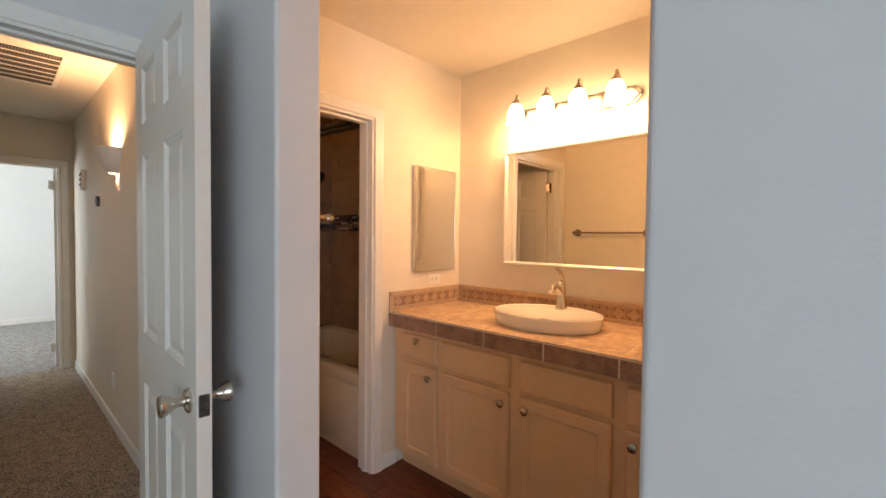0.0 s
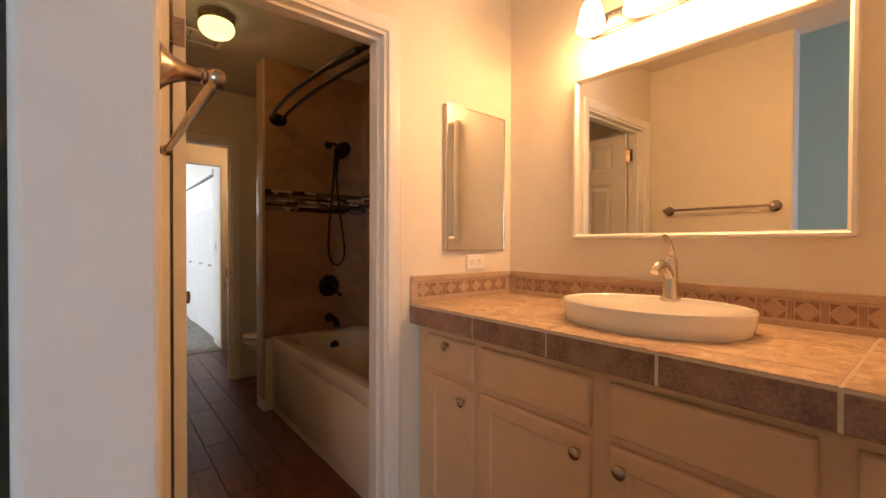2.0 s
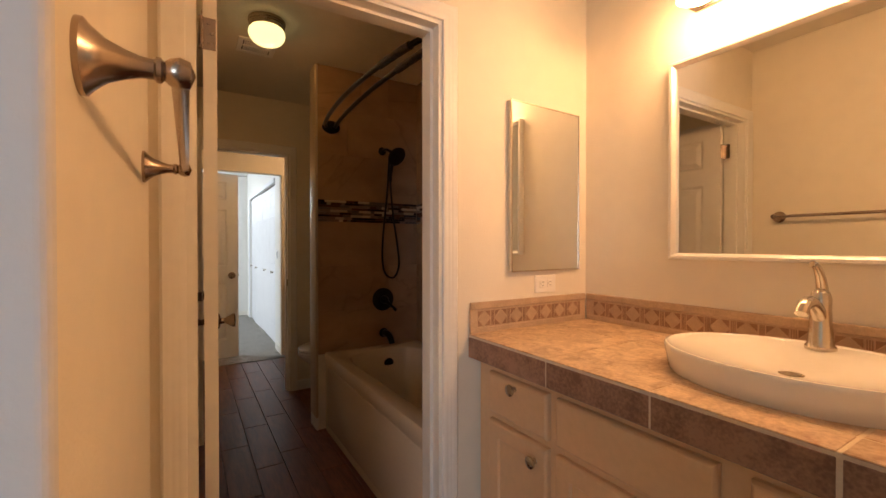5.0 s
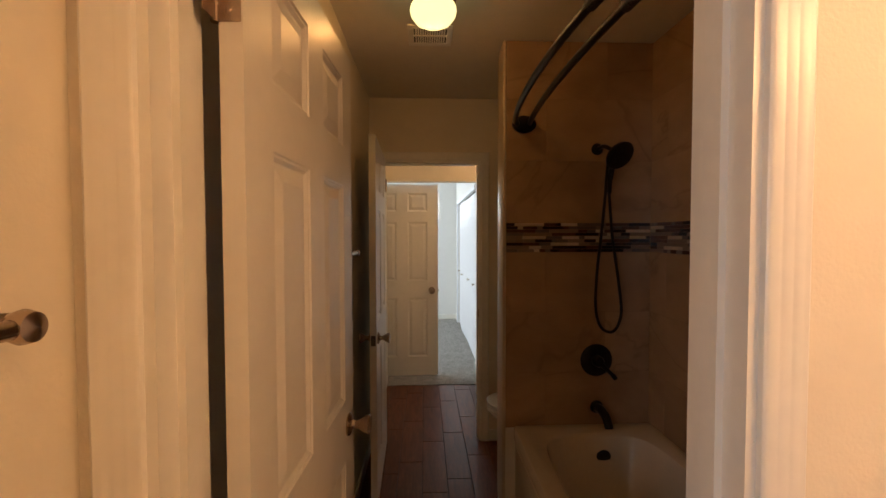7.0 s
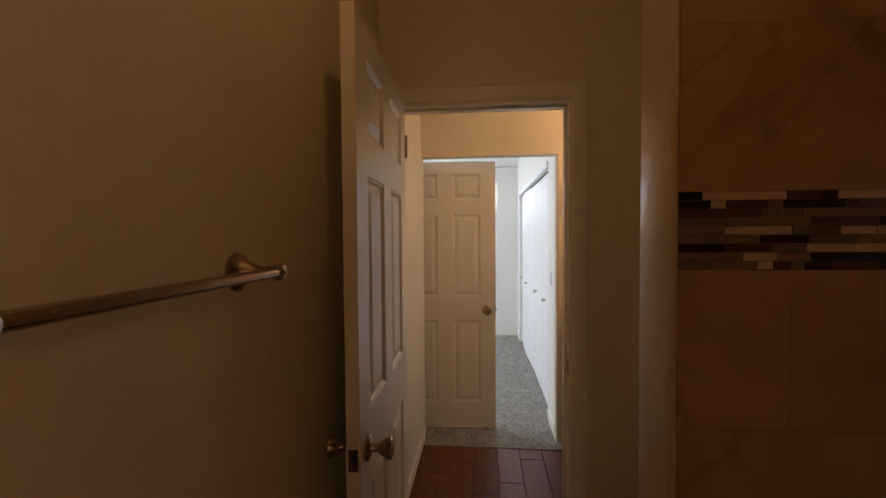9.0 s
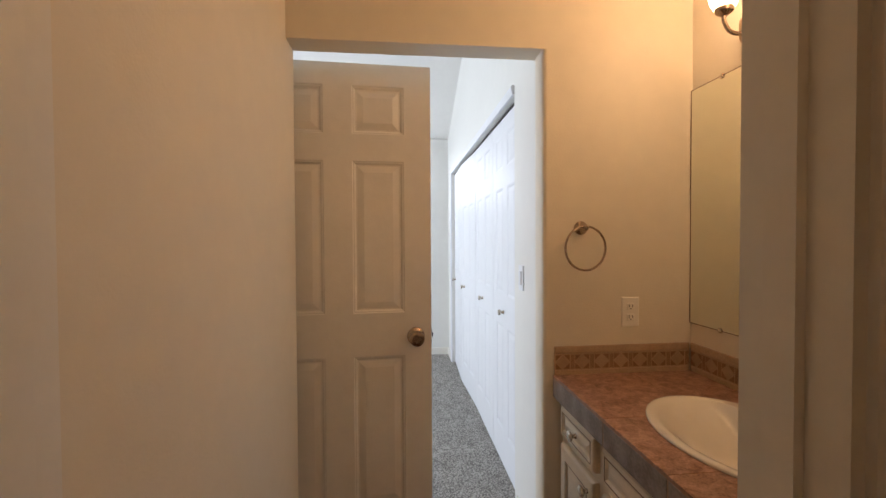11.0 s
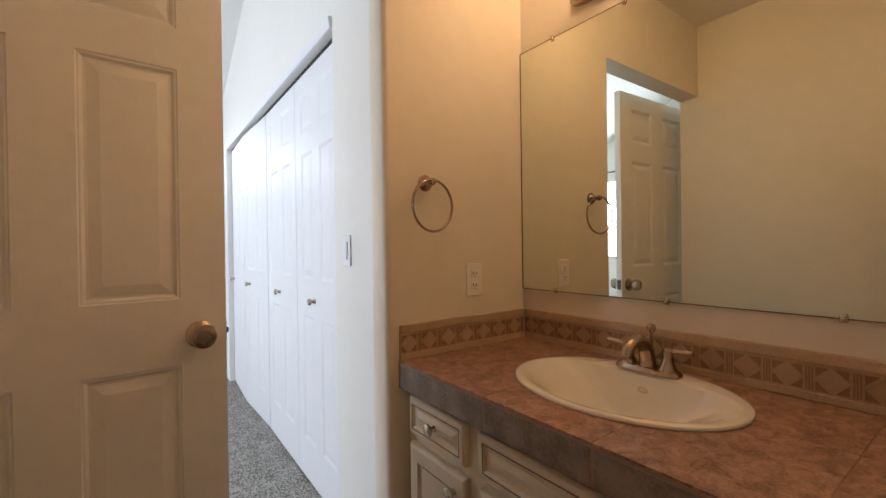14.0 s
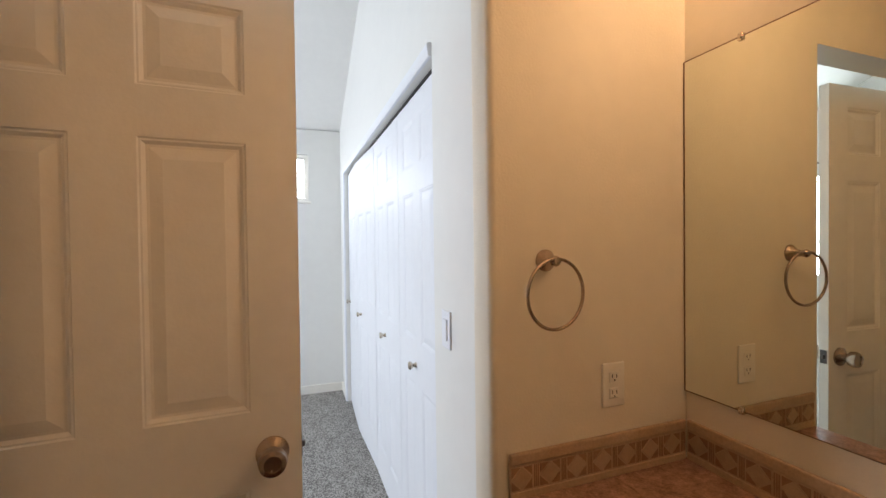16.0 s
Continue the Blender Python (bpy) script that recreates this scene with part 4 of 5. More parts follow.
cab = thing("medicine_cabinet", pose(W1A, 1.786, 1.152), "slim mirrored medicine cabinet, leaning a little out of the wall", "medicine cabinet")
CW, CH = 0.394, 0.664
bm = bmesh.new()
prism(bm, [(0.0, 0.001), (0.0152, 0.001), (0.0015, CW - 0.001), (0.0, CW - 0.001)], 0.001, CH - 0.001)
part("body", bm, shader("almond_enamel", (0.62, 0.53, 0.40), 0.4, vary=0.05, scale=20), cab, smooth=False)
bm = boxes((0.0, 0.009, -CW, 0.005 - CW, 0, CH), (0.0, 0.009, -0.005, 0.0, 0, CH), (0.0, 0.009, 0.005 - CW, -0.005, 0, 0.005), (0.0, 0.009, 0.005 - CW, -0.005, CH - 0.005, CH))
dr = part("door_frame", bm, M_NICKEL, cab, "thin polished metal frame", smooth=False)
dr.matrix_local = pose(0.0020, CW, 0, 0, 0, 2.0)
part("glass", boxes((0.0006, 0.0072, 0.005 - CW, -0.005, 0.005, CH - 0.005)), M_MIRROR, dr, smooth=False)


# ---- electrics ----
def outlet(name, m, label, sideways=False, plate=M_PLASTIC):
    """A duplex outlet facing its own -y."""
    ob = thing(name, m @ (pose(0, 0, 0, 0, 90, 0) if sideways else Matrix()), label, "outlet")
    part("cover_plate", boxes((-0.036, 0.036, -0.006, 0.0, -0.058, 0.058, 0.003, 2)), plate, ob, smooth=False)
    for s in (-1, 1):
        r = part("receptacle", boxes((-0.016, 0.016, -0.0085, -0.005, s * 0.021 - 0.014, s * 0.021 + 0.014, 0.002, 1)), plate, ob, smooth=False)
        part("slots", boxes((-0.008, -0.0055, -0.0088, -0.008, s * 0.021 - 0.002, s * 0.021 + 0.008), (0.0055, 0.008, -0.0088, -0.008, s * 0.021 - 0.002, s * 0.021 + 0.007), (-0.002, 0.002, -0.0088, -0.008, s * 0.021 - 0.010, s * 0.021 - 0.006)), M_SLOT, r, smooth=False)
    return ob


outlet("wall_outlet", pose(W1A, 1.985, 1.098, 0, 0, 90), "ivory duplex outlet mounted sideways above the backsplash", True)
outlet("wall_outlet", pose(W3A, 1.975, 1.036, 0, 0, 90), "ivory duplex outlet above the rust tile counter")
outlet("wall_outlet", pose(FAR_W, 0.02, 0.36, 0, 0, 90), "white duplex outlet low on the far bedroom wall")
outlet("wall_outlet", pose(-3.55, HALL_N, 0.33), "ivory duplex outlet low on the hall wall")
sw = thing("light_switch", pose(-5.82, CLOSET, 1.146), "white rocker light switch beside the closet", "light switch")
part("cover_plate", boxes((-0.036, 0.036, -0.006, 0.0, -0.058, 0.058, 0.003, 2)), M_BIFOLD, sw, smooth=False)
part("rocker", boxes((-0.016, 0.016, -0.0105, -0.005, -0.033, 0.033, 0.002, 1)), M_BIFOLD, sw, smooth=False)


# ---- towel bars and rings ----
def towel_bar(name, m, length, mat, label):
    """Runs along its own x on a wall whose face is y = 0; stands out along +y."""
    ob = thing(name, m, label, "towel bar")
    for x in (0, length):
        prof = [(0, 0), (0.034, 0), (0.034, 0.005), (0.028, 0.010), (0.0195, 0.020), (0.0135, 0.034), (0.010, 0.046), (0.0095, 0.056), (0.012, 0.058), (0.012, 0.062), (0.009, 0.064), (0.013, 0.069), (0.0155, 0.077), (0.013, 0.086), (0, 0.091)]
        part("post", lathe(bmesh.new(), prof, pose(x, 0, 0) @ TO_Y), mat, ob)
    part("bar", tube(bmesh.new(), [(-0.002, 0.077, 0), (length + 0.002, 0.077, 0)], 0.0085, 20), mat, ob)
    return ob


towel_bar("towel_bar", pose(-1.609, SV, 1.426), 0.618, M_BRASS, "antique nickel towel bar on the cream wall")
towel_bar("towel_bar", pose(-3.20, SB, 1.425), 0.44, M_BRASS, "antique nickel towel bar behind the open doors")


def towel_ring(m, label, swivel=6):
    """Hangs on a wall whose face is its own x = 0; stands out along +x."""
    ob = thing("towel_ring", m, label, "towel ring")
    prof = [(0, 0), (0.027, 0), (0.027, 0.004), (0.022, 0.010), (0.012, 0.020), (0.009, 0.034), (0.011, 0.038), (0.013, 0.046), (0.009, 0.053), (0, 0.055)]
    part("post", lathe(bmesh.new(), prof, TO_X), M_BRASS, ob)
    pts = [(0.046, 0.083 * math.sin(2 * math.pi * i / 48), -0.078 + 0.083 * math.cos(2 * math.pi * i / 48)) for i in range(49)]
    bm = tube(bmesh.new(), pts, 0.0042, 10)
    bmesh.ops.transform(bm, matrix=pose(0.046, 0, 0, 0, 0, swivel) @ pose(-0.046, 0, 0), verts=bm.verts)
    part("ring", bm, M_BRASS, ob)
    return ob


towel_ring(pose(W3A, 1.772, 1.366), "antique nickel towel ring above the rust tile counter")
towel_ring(pose(EASTV - 0.026, 1.70, 1.55, 0, 0, 180), "antique nickel towel ring on the wall beside the vanity", -10)


# ---- lamps ----
def bell(bm, x, y, z):
    """A bell shade that opens downward, its neck at z."""
    out = [(0.022, 0.0), (0.032, -0.008), (0.042, -0.03), (0.048, -0.062), (0.053, -0.095), (0.057, -0.112)]
    inn = [(r - 0.004, h - 0.001) for r, h in out[::-1]]
    n = 28
    loops = [[(x + r * math.cos(2 * math.pi * i / n), y + r * math.sin(2 * math.pi * i / n), z + h) for i in range(n)] for r, h in out + inn]
    return skin(bm, loops, False, True)


def light_bar(name, xs, z, plate, glass, label):
    ob = thing(name, pose(0, NORTH, z), label, "wall light")
    a, b = plate
    bm = bmesh.new()
    for inset, d0, d1 in ((0.0, 0.0, 0.012), (0.012, 0.012, 0.020)):
        h, c = 0.046 - inset, 0.030
        x0, x1 = a + inset, b - inset
        outline = [(x0, -h + c), (x0 + c, -h), (x1 - c, -h), (x1, -h + c), (x1, h - c), (x1 - c, h), (x0 + c, h), (x0, h - c)]
        skin(bm, [[(x, -d, pz) for x, pz in outline] for d in (d0, d1 - 0.003)] + [[(x + (0.003 if x < (a + b) / 2 else -0.003), -d1, pz * 0.94) for x, pz in outline]])
    part("back_plate", bm, M_NICKEL, ob)
    for x in xs:
        pts = smooth_line([(x, -0.02, -0.01), (x, -0.05, 0.035), (x, -0.085, 0.085), (x, -0.105, 0.105), (x, -0.118, 0.098), (x, -0.120, 0.075)])
        arm = part("arm", tube(bmesh.new(), pts, 0.006), M_BRASS, ob)
        part("cap", lathe(bmesh.new(), [(0, 0.022), (0.008, 0.02), (0.012, 0.012), (0.024, 0.0), (0.028, -0.012), (0.026, -0.014), (0, -0.012)], pose(x, -0.12, 0.062)), M_BRASS, arm)
        part("shade", bell(bmesh.new(), x, -0.12, 0.052), glass, arm, "lit frosted glass bell shade")
    return ob


light_bar("vanity_light", BULBS, 2.105, (-1.315, -0.555), M_SHADE, "four-lamp vanity light with lit frosted bell shades")
ob = thing("vanity_light", pose(0, NORTH, 2.02), "three-lamp vanity light with lit upturned frosted shades", "wall light")
bm = skin(bmesh.new(), [[(px, pz, y) for px, pz, _ in oval(-4.93, 0, 0.318 - i, 0.055 - i, 0, 48, 6)] for y, i in ((0.0, 0.0), (0.016, 0.0), (0.024, 0.006), (0.028, 0.014))])
bmesh.ops.transform(bm, matrix=Matrix(((1, 0, 0, 0), (0, 0, -1, 0), (0, 1, 0, 0), (0, 0, 0, 1))) , verts=bm.verts)
part("back_plate", bm, M_BRASS, ob)
for x in BULBS2:
    pts = smooth_line([(x, -0.02, 0.0), (x, -0.06, -0.035), (x, -0.10, -0.03), (x, -0.12, 0.0), (x, -0.12, 0.025)])
    arm = part("arm", tube(bmesh.new(), pts, 0.0065), M_BRASS, ob)
    part("cup", lathe(bmesh.new(), [(0, 0.015), (0.012, 0.018), (0.026, 0.03), (0.028, 0.042), (0.024, 0.044), (0, 0.042)], pose(x, -0.12, 0)), M_BRASS, arm)
    bm = bell(bmesh.new(), 0, 0, 0)
    bmesh.ops.transform(bm, matrix=pose(x, -0.12, 0.036, 180), verts=bm.verts)
    part("shade", bm, M_SHADE2, arm, "lit frosted glass bell shade, opening upward").visible_shadow = False

dome = thing("ceiling_light", pose(-2.955, 1.10, TALL), "lit frosted dome ceiling light on a bronze pan", "ceiling light")
part("pan", lathe(bmesh.new(), [(0, 0), (0.094, 0), (0.096, -0.004), (0.096, -0.014), (0.092, -0.018), (0.093, -0.026), (0.089, -0.030), (0.090, -0.040), (0.084, -0.046), (0, -0.046)]), M_BRASS, dome)
part("glass", lathe(bmesh.new(), [(0.080, -0.045), (0.090, -0.056), (0.094, -0.072), (0.090, -0.092), (0.074, -0.114), (0.045, -0.130), (0, -0.136)]), M_DOME, dome, "lit frosted glass dome")
dome.children[1].visible_shadow = False


def grille(name, m, w, l, rows, fins, label, fin_mat=M_FIN):
    """A ceiling vent hanging down from z = 0; bars run along its own y."""
    ob = thing(name, m, label, "vent")
    part("frame", boxes((0, 0.028, 0, l, -0.008, 0, 0.002, 1), (w - 0.028, w, 0, l, -0.008, 0, 0.002, 1), (0.028, w - 0.028, 0, 0.028, -0.008, 0, 0.002, 1), (0.028, w - 0.028, l - 0.028, l, -0.008, 0, 0.002, 1)), M_TRIM, ob, smooth=False)
    # No duct is modelled: this flat sheet's colour gives the darkness behind the bars.
    part("backing", boxes((0.02, w - 0.02, 0.02, l - 0.02, -0.0015, -0.0005)), M_SLOT, ob, "near-black sheet standing in for the shade behind the grille", smooth=False)
    for i in range(1, rows):
        x = 0.028 + (w - 0.056) * i / rows
        part("bar", boxes((x - 0.006, x + 0.006, 0.028, l - 0.028, -0.007, -0.001)), M_TRIM, ob, smooth=False)
    me = None
    for i in range(1, fins):
        y = 0.028 + (l - 0.056) * i / fins
        if me is None:
            one = part("fin", boxes((0.028, w - 0.028, -0.0022 if fins > 20 else -0.0042, 0.0022 if fins > 20 else 0.0042, -0.0055, -0.0016)), fin_mat, ob, smooth=False)
            me = one.data
        else:
            one = new("fin", me)
            one.parent = ob
        one.location.y = y
    return ob


grille("ceiling_vent", pose(-3.415, 0.985, TALL), 0.205, 0.215, 2, 14, "small cream louvred ceiling vent", M_TRIM)
grille("return_air_vent", pose(-4.20, -0.25, TALL), 0.82, 0.61, 7, 40, "large white return-air grille in the hall ceiling")

sc = thing("wall_sconce", pose(-3.33, HALL_N, 1.862), "white plaster half-bowl wall sconce, lit", "wall light")
bm = bmesh.new()
n = 24
loops = []
for r, z in ((0.035, -0.095), (0.06, -0.085), (0.10, -0.04), (0.125, 0.02), (0.135, 0.065), (0.127, 0.065), (0.115, 0.02), (0.09, -0.03), (0.05, -0.07)):
    loops.append([(r * math.cos(math.pi + math.pi * i / n), 0.9 * r * math.sin(math.pi + math.pi * i / n) - 0.0005, z) for i in range(n + 1)])
rings = [[bm.verts.new(p) for p in lo] for lo in loops]
for a, b in zip(rings, rings[1:]):
    for i in range(n):
        bm.faces.new((a[i], a[i + 1], b[i + 1], b[i]))
part("bowl", bm, M_PLASTER, sc)
part("lens", skin(bmesh.new(), [oval(0, -0.03, 0.024, 0.014, -0.088, 20), oval(0, -0.03, 0.026, 0.016, -0.094, 20)]), M_SHADE2, sc, "small lit lens under the bowl")

ch = thing("door_chime", pose(-4.72, HALL_N, 1.845), "small beige door chime box with dark slots", "door chime")
part("box", boxes((-0.06, 0.06, -0.035, 0, -0.085, 0.085, 0.006, 2)), M_PLASTIC, ch, smooth=False)
for i in (-1, 0, 1):
    part("slot", boxes((-0.048, 0.048, -0.0365, -0.034, 0.045 * i - 0.010, 0.045 * i + 0.012)), M_SLOT, ch, smooth=False)
th = thing("thermostat", pose(-3.98, HALL_N, 1.62), "small round-faced thermostat on the hall wall", "thermostat")
part("plate", boxes((-0.05, 0.05, -0.008, 0, -0.055, 0.055, 0.004, 2)), M_PLASTIC, th, smooth=False)
part("dial", lathe(bmesh.new(), [(0, 0), (0.04, 0), (0.04, 0.018), (0.034, 0.022), (0, 0.022)], pose(0, -0.008, 0) @ TO_S), M_LATCH, th)

# ---- tub ----
TY, TX0, TX1, RIM = 1.505, TILE_W + 0.006, W1B - 0.004, 0.532
tub = thing("bathtub", pose((TX0 + TX1) / 2, (TY + NORTH) / 2, 0), "biscuit enamel alcove bathtub with a plain apron", "bathtub")
hx, hy = (TX1 - TX0) / 2, (NORTH - 0.012 - TY) / 2
bm = bmesh.new()
box(bm, -hx, hx, -hy + 0.012, -hy + 0.04, 0, RIM - 0.05)
n = 64
lp = [oval(0, 0, a, b, z, n, p) for a, b, z, p in ((hx, hy, RIM - 0.06, 60), (hx, hy, RIM - 0.012, 60), (hx - 0.004, hy - 0.004, RIM - 0.003, 60), (hx - 0.012, hy - 0.012, RIM, 60))]
lp += [oval(0.02, 0.008, a, b, z, n, p) for a, b, z, p in ((hx - 0.085, hy - 0.07, RIM, 7), (hx - 0.10, hy - 0.085, RIM - 0.012, 6), (hx - 0.13, hy - 0.105, RIM - 0.12, 5), (hx - 0.19, hy - 0.13, RIM - 0.30, 4.5), (hx - 0.25, hy - 0.16, RIM - 0.345, 4), (hx - 0.45, hy - 0.27, RIM - 0.352, 3))]
skin(bm, lp, cap0=False)
part("shell", bm, M_TUB, tub)
bm = boxes((-hx + 0.05, hx - 0.05, -hy + 0.006, -hy + 0.0125, 0.05, RIM - 0.09, 0.005, 2))
part("apron_panel", bm, M_TUB, tub)
part("overflow_plate", lathe(bmesh.new(), [(0, 0), (0.036, 0), (0.036, 0.006), (0.030, 0.012), (0, 0.014)], pose(-hx + 0.138, 0.055, 0.430, 0, 10, 0) @ TO_X), M_BLACK, tub, "dark bronze overflow plate")

part("drain", lathe(bmesh.new(), [(0, 0), (0.030, 0), (0.032, 0.004), (0.020, 0.008), (0.018, 0.016), (0, 0.018)], pose(-hx + 0.50, -0.02, RIM - 0.352)), M_BLACK, tub, "dark bronze drain stopper")

# ---- shower tile ----
BAND0, BAND1 = 1.417, 1.566
tile_w = structure("tile_wall_west", boxes((TILE_W - 0.012, TILE_W - 0.008, 1.475, NORTH, RIM - 0.02, TALL - 0.003)), M_STONEGROUT, "brown marble-look tile on the shower end wall", "tile wall")
tile_n = structure("tile_wall_north", boxes((TILE_W, W1B, NORTH - 0.004, NORTH - 0.001, RIM - 0.02, TALL - 0.003)), M_STONEGROUT, "brown marble-look tile behind the tub", "tile wall")
tile_e = structure("tile_wall_east", boxes((W1B - 0.004, W1B - 0.001, 1.55, NORTH - 0.004, RIM - 0.02, TALL - 0.003)), M_STONEGROUT, "brown marble-look tile at the tub's head", "tile wall")
stone = {}


def piece(name, parent, dx, dy, dz, loc, mat, bev=0.0005):
    key = (name, round(dx, 3), round(dy, 3), round(dz, 3), mat.name)
    if key not in stone:
        bm = boxes((0, dx, 0, dy, 0, dz, bev, 1))
        me = bpy.data.meshes.new(name)
        bmesh.ops.recalc_face_normals(bm, faces=bm.faces)
        bm.to_mesh(me)
        bm.free()
        me.materials.append(mat)
        stone[key] = me
    ob = new(name, stone[key])
    ob.parent = parent
    ob.location = loc


ROWS_Z = [(RIM - 0.015, 0.80), (0.80, 1.11), (1.11, BAND0), (BAND1, 1.88), (1.88, 2.19), (2.19, TALL - 0.003)]
for r, (z0, z1) in enumerate(ROWS_Z):
    cuts = [1.475, 1.99, NORTH - 0.004] if r % 2 else [1.475, 1.68, NORTH - 0.004]
    for a, b in zip(cuts, cuts[1:]):
        piece("stone_tile", tile_w, 0.008, b - a - 0.0005, z1 - z0 - 0.0005, (TILE_W - 0.0085, a, z0), M_STONE)
    cuts = [TILE_W + 0.001, -2.9, -2.29, W1B - 0.005] if r % 2 else [TILE_W + 0.001, -3.2, -2.59, -1.98, W1B - 0.005]
    for a, b in zip(cuts, cuts[1:]):
        piece("stone_tile", tile_n, b - a - 0.0006, 0.008, z1 - z0 - 0.0006, (a, NORTH - 0.0115, z0), M_STONE)
    piece("stone_tile", tile_e, 0.008, NORTH - 0.016 - 1.55, z1 - z0 - 0.001, (W1B - 0.0115, 1.55, z0), M_STONE)
rng = random.Random(7)
NR = 9
rh = (BAND1 - BAND0) / NR
for r in range(NR):
    z = BAND0 + r * rh + 0.001
    for parent, lo, hi, along in ((tile_w, 1.475, NORTH - 0.012, "y"), (tile_n, TILE_W + 0.001, W1B - 0.012, "x")):
        at = lo
        while at < hi - 0.004:
            l = min(rng.choice((0.028, 0.045, 0.06, 0.085, 0.12, 0.15)), hi - at)
            mat = rng.choices(MOSAIC, (3, 5, 4, 3, 2))[0]
            if along == "y":
                piece("mosaic_tile", parent, 0.008, l - 0.0015, rh - 0.0015, (TILE_W - 0.0085, at, z), mat, 0.0006)
            else:
                piece("mosaic_tile", parent, l - 0.0015, 0.008, rh - 0.0015, (at, NORTH - 0.0115, z), mat, 0.0006)
            at += l
bm = boxes((-3.497, TILE_W + 0.004, 1.458, 1.475, 0.087, TALL - 0.003, 0.006, 3))
structure("bullnose_trim", bm, shader("bullnose_tile", (0.52, 0.41, 0.28), 0.3, vary=0.1, scale=5), "polished tan bullnose tile on the stub wall's end", "tile trim", smooth=True)

# ---- shower fittings ----
WX = TILE_W
sh = thing("hand_shower", pose(WX, 1.94, 1.94), "oil-rubbed bronze hand shower on a short arm with hose", "hand shower")
part("flange", lathe(bmesh.new(), [(0, 0), (0.030, 0), (0.030, 0.004), (0.02, 0.014), (0.012, 0.018), (0, 0.018)], TO_X), M_BLACK, sh)
part("arm", tube(bmesh.new(), smooth_line([(0.0, 0, 0), (0.05, 0.008, 0.004), (0.09, 0.02, -0.012), (0.115, 0.03, -0.035)]), 0.0105), M_BLACK, sh)
hm = pose(0.125, 0.045, -0.045) @ Matrix.Rotation(radians(128), 4, "Y") @ Matrix.Rotation(radians(-14), 4, "X")
hd = part("head", lathe(bmesh.new(), [(0, -0.03), (0.022, -0.03), (0.03, -0.012), (0.055, 0.006), (0.070, 0.016), (0.072, 0.026), (0.066, 0.031), (0, 0.031)], hm), M_BLACK, sh)
part("handle", tube(bmesh.new(), smooth_line([(0.115, 0.04, -0.05), (0.10, 0.035, -0.10), (0.085, 0.03, -0.17), (0.08, 0.03, -0.23)]), [0.016] * 8 + [0.0135] * 8 + [0.011] * 9), M_BLACK, sh)
part("hose", tube(bmesh.new(), smooth_line([(0.075, 0.03, -0.23), (0.075, 0.05, -0.45), (0.075, 0.085, -0.68), (0.075, 0.098, -0.83), (0.075, 0.060, -0.915), (0.075, -0.002, -0.895), (0.075, -0.030, -0.80), (0.075, -0.026, -0.62), (0.08, 0.0, -0.35), (0.085, 0.015, -0.12), (0.09, 0.020, -0.04)], 10), 0.0075, 10), M_BLACK, sh)

va = thing("shower_valve", pose(WX, 1.945, 0.86), "oil-rubbed bronze round shower valve with a lever", "shower valve")
part("escutcheon", lathe(bmesh.new(), [(0, 0), (0.083, 0), (0.083, 0.004), (0.076, 0.010), (0.03, 0.016), (0.028, 0.04), (0.022, 0.05), (0, 0.052)], TO_X, 40), M_BLACK, va)
part("lever", tube(bmesh.new(), smooth_line([(0.042, 0, 0), (0.05, 0.03, -0.03), (0.055, 0.065, -0.065), (0.055, 0.078, -0.08)]), [0.012] * 8 + [0.010] * 8 + [0.012] * 9), M_BLACK, va)

sp = thing("tub_spout", pose(WX, 1.95, 0.615), "oil-rubbed bronze tub spout", "tub spout")
part("flange", lathe(bmesh.new(), [(0, 0), (0.034, 0), (0.033, 0.006), (0.026, 0.014), (0, 0.014)], TO_X), M_BLACK, sp)
pts = smooth_line([(0.005, 0, 0), (0.05, 0.004, 0.002), (0.09, 0.008, -0.012), (0.115, 0.012, -0.045), (0.12, 0.013, -0.06)])
part("spout", tube(bmesh.new(), pts, [0.024 - 0.004 * i / len(pts) for i in range(len(pts))], 16), M_BLACK, sp)

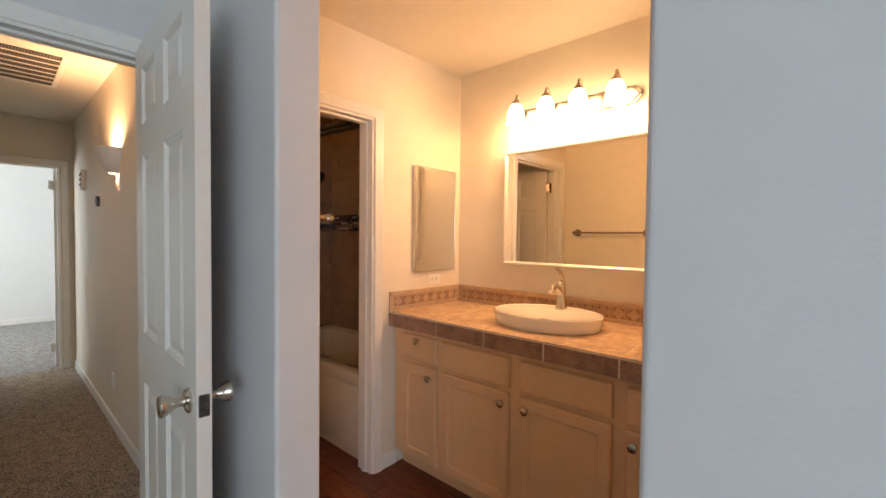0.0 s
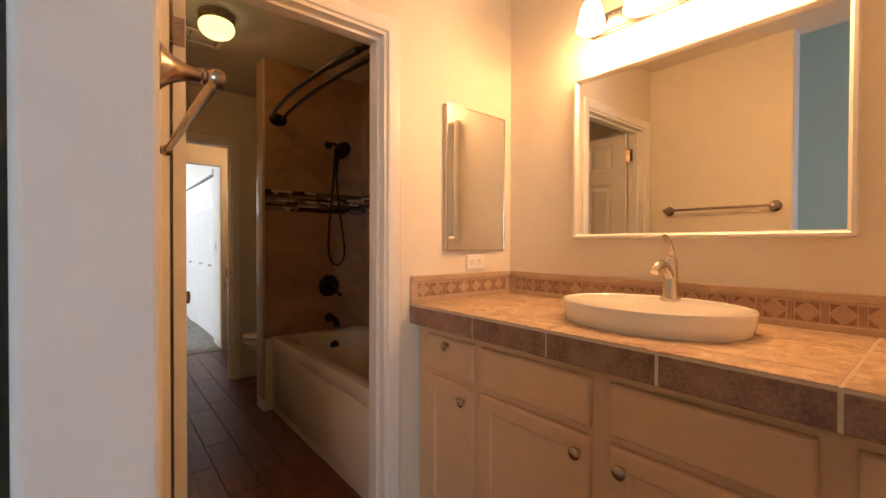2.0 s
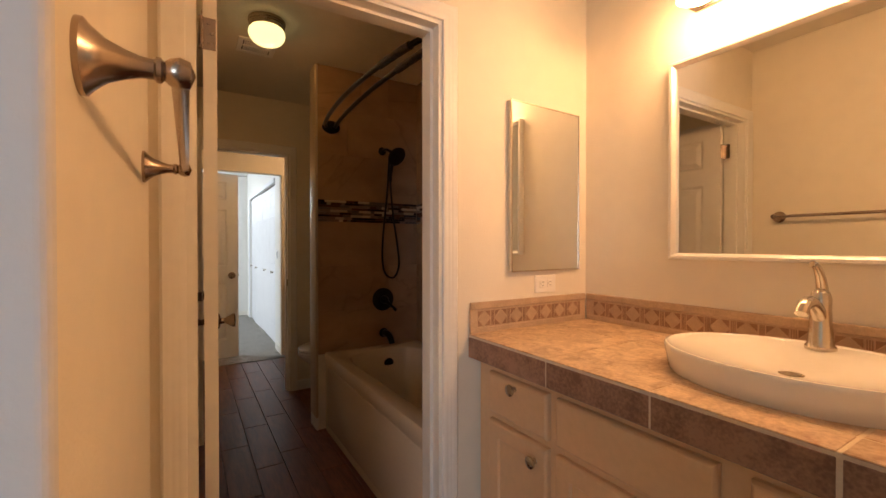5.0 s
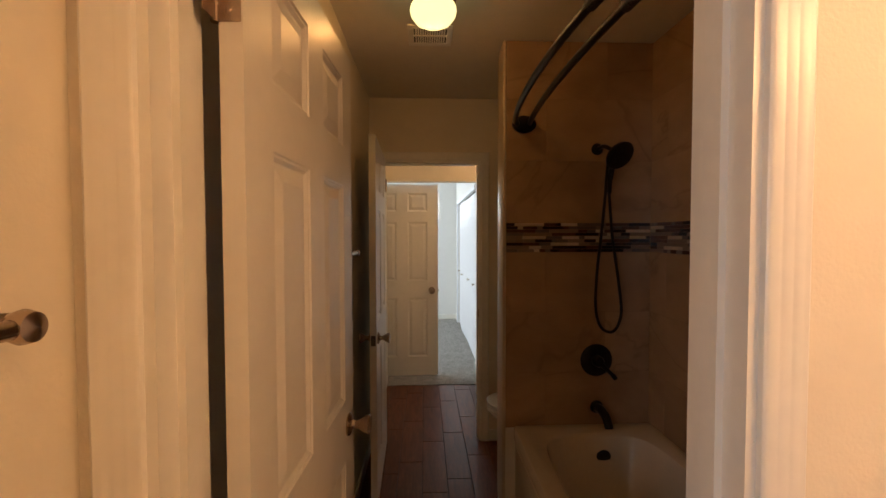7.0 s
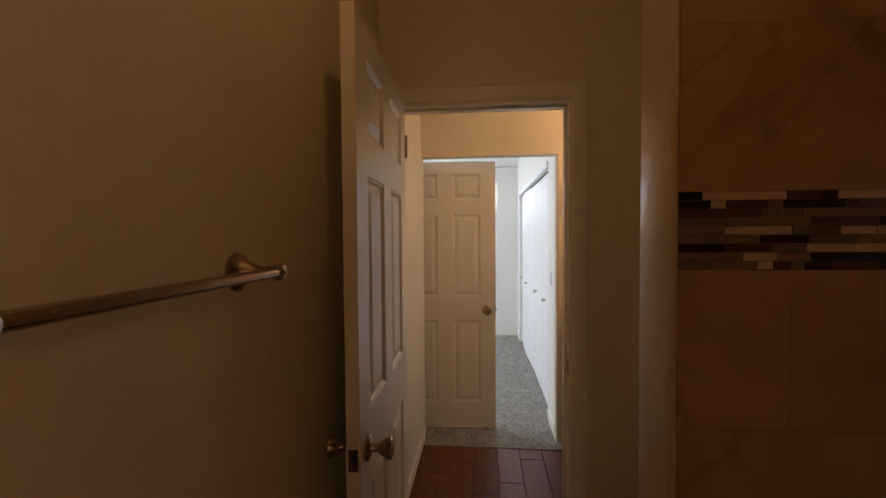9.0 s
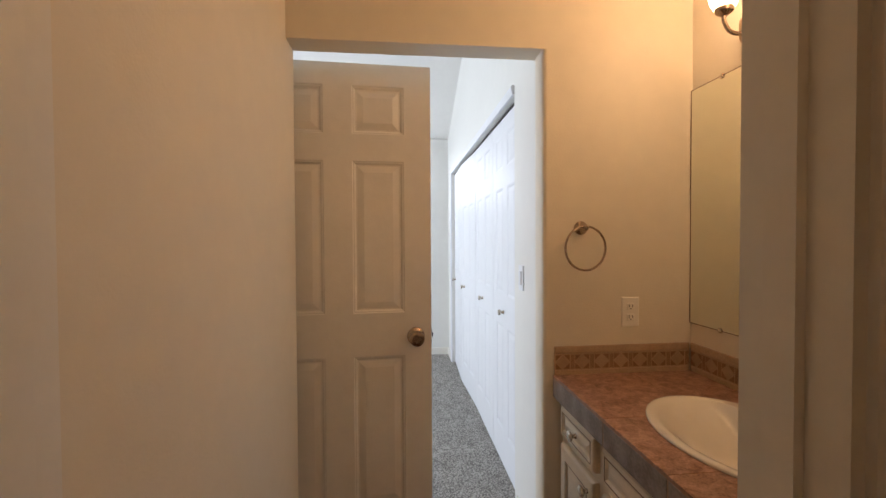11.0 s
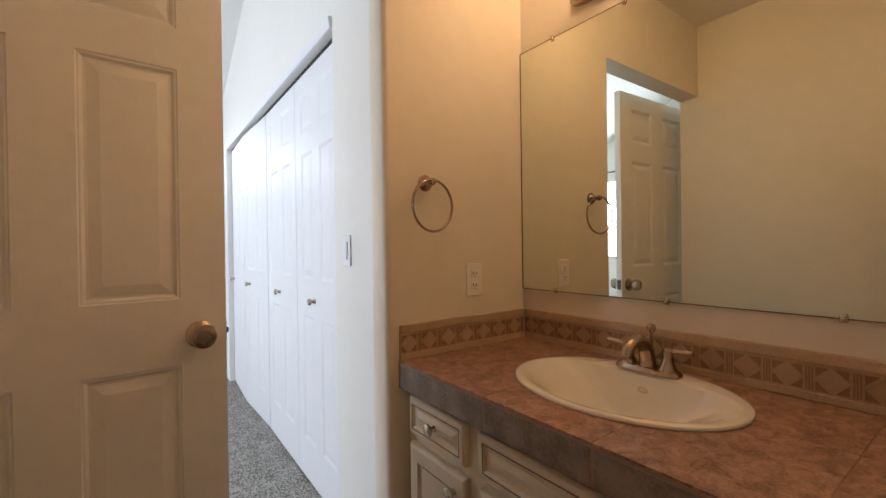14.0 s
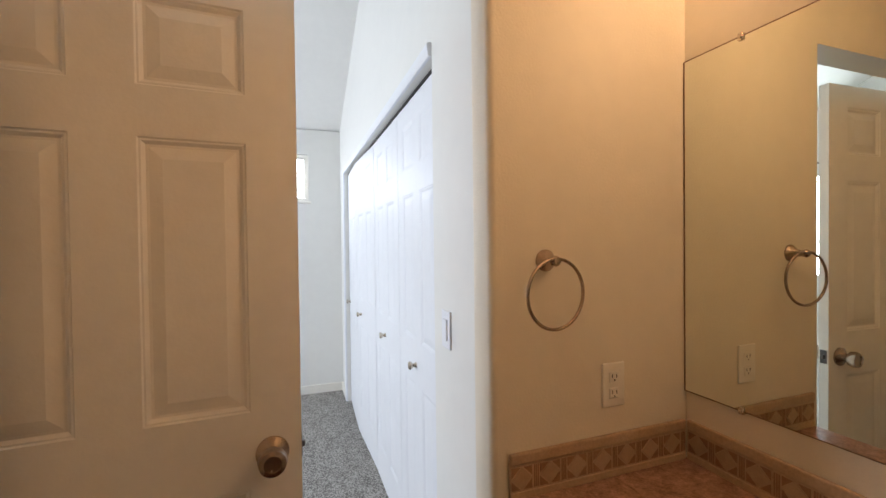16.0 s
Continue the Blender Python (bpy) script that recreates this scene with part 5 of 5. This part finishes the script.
rodt = thing("shower_rod", pose(WX, 1.563, 2.06), "double curved oil-rubbed bronze shower curtain rod", "shower rod")
span = W1B - 0.012 - WX
for k, x in enumerate((0.0, span)):
    prof = [(0, 0), (0.045, 0), (0.045, 0.012), (0.036, 0.022), (0.02, 0.03), (0, 0.03)]
    bm = lathe(bmesh.new(), prof, pose(x, 0, 0) @ (TO_X if k == 0 else TO_X @ Matrix.Rotation(radians(180), 4, "X")))
    bmesh.ops.scale(bm, vec=(1, 1.35, 0.95), verts=bm.verts)
    part("wall_mount", bm, M_BLACK, rodt)
for off, bow in ((-0.034, 0.080), (0.034, 0.056)):
    pts = [(span * t / 24, off * (1 if 0 < t < 24 else 0.8) - bow * max(0.0, math.sin(math.pi * t / 24)) ** 0.6, 0.0) for t in range(25)]
    part("rod", tube(bmesh.new(), pts, 0.0125, 14), M_BLACK, rodt)
    tw = [pts[t] for t in range(18, 23)]
    part("joint_sleeve", tube(bmesh.new(), tw, 0.0175, 14), shader("knurled_bronze", (0.05, 0.042, 0.036), 0.35, 0.8, vary=0.6, scale=60, bump=0.9, bump_scale=160), rodt, "knurled joint sleeve")

# ---- toilet ----
wc = thing("toilet", pose(-3.87, NORTH - 0.02, 0), "white two-piece toilet with the lid closed", "toilet")
bm = bmesh.new()
skin(bm, [oval(0, -0.37 + s, a, b, z, 40, 2.4) for a, b, z, s in ((0.115, 0.23, 0, 0.02), (0.11, 0.22, 0.03, 0.02), (0.10, 0.20, 0.14, 0.03), (0.13, 0.24, 0.26, 0.0), (0.175, 0.325, 0.37, -0.045), (0.182, 0.335, 0.395, -0.05), (0.17, 0.32, 0.402, -0.05))])
part("bowl", bm, M_CERAMIC, wc)
part("seat", skin(bmesh.new(), [oval(0, -0.42, a, b, z, 40, 2.3) for a, b, z in ((0.18, 0.328, 0.404), (0.186, 0.335, 0.408), (0.186, 0.335, 0.42), (0.18, 0.328, 0.424))]), M_CERAMIC, wc)
part("lid", skin(bmesh.new(), [oval(0, -0.42, a, b, z, 40, 2.3) for a, b, z in ((0.18, 0.33, 0.428), (0.187, 0.337, 0.432), (0.187, 0.337, 0.446), (0.175, 0.322, 0.454))]), M_CERAMIC, wc)
part("tank", boxes((-0.22, 0.22, -0.19, 0.0, 0.39, 0.74, 0.02, 3)), M_CERAMIC, wc)
part("tank_lid", boxes((-0.23, 0.23, -0.20, 0.004, 0.742, 0.775, 0.012, 3)), M_CERAMIC, wc)
part("flush_lever", boxes((-0.17, -0.09, -0.205, -0.191, 0.66, 0.675, 0.004, 2)), M_CHROME, wc)
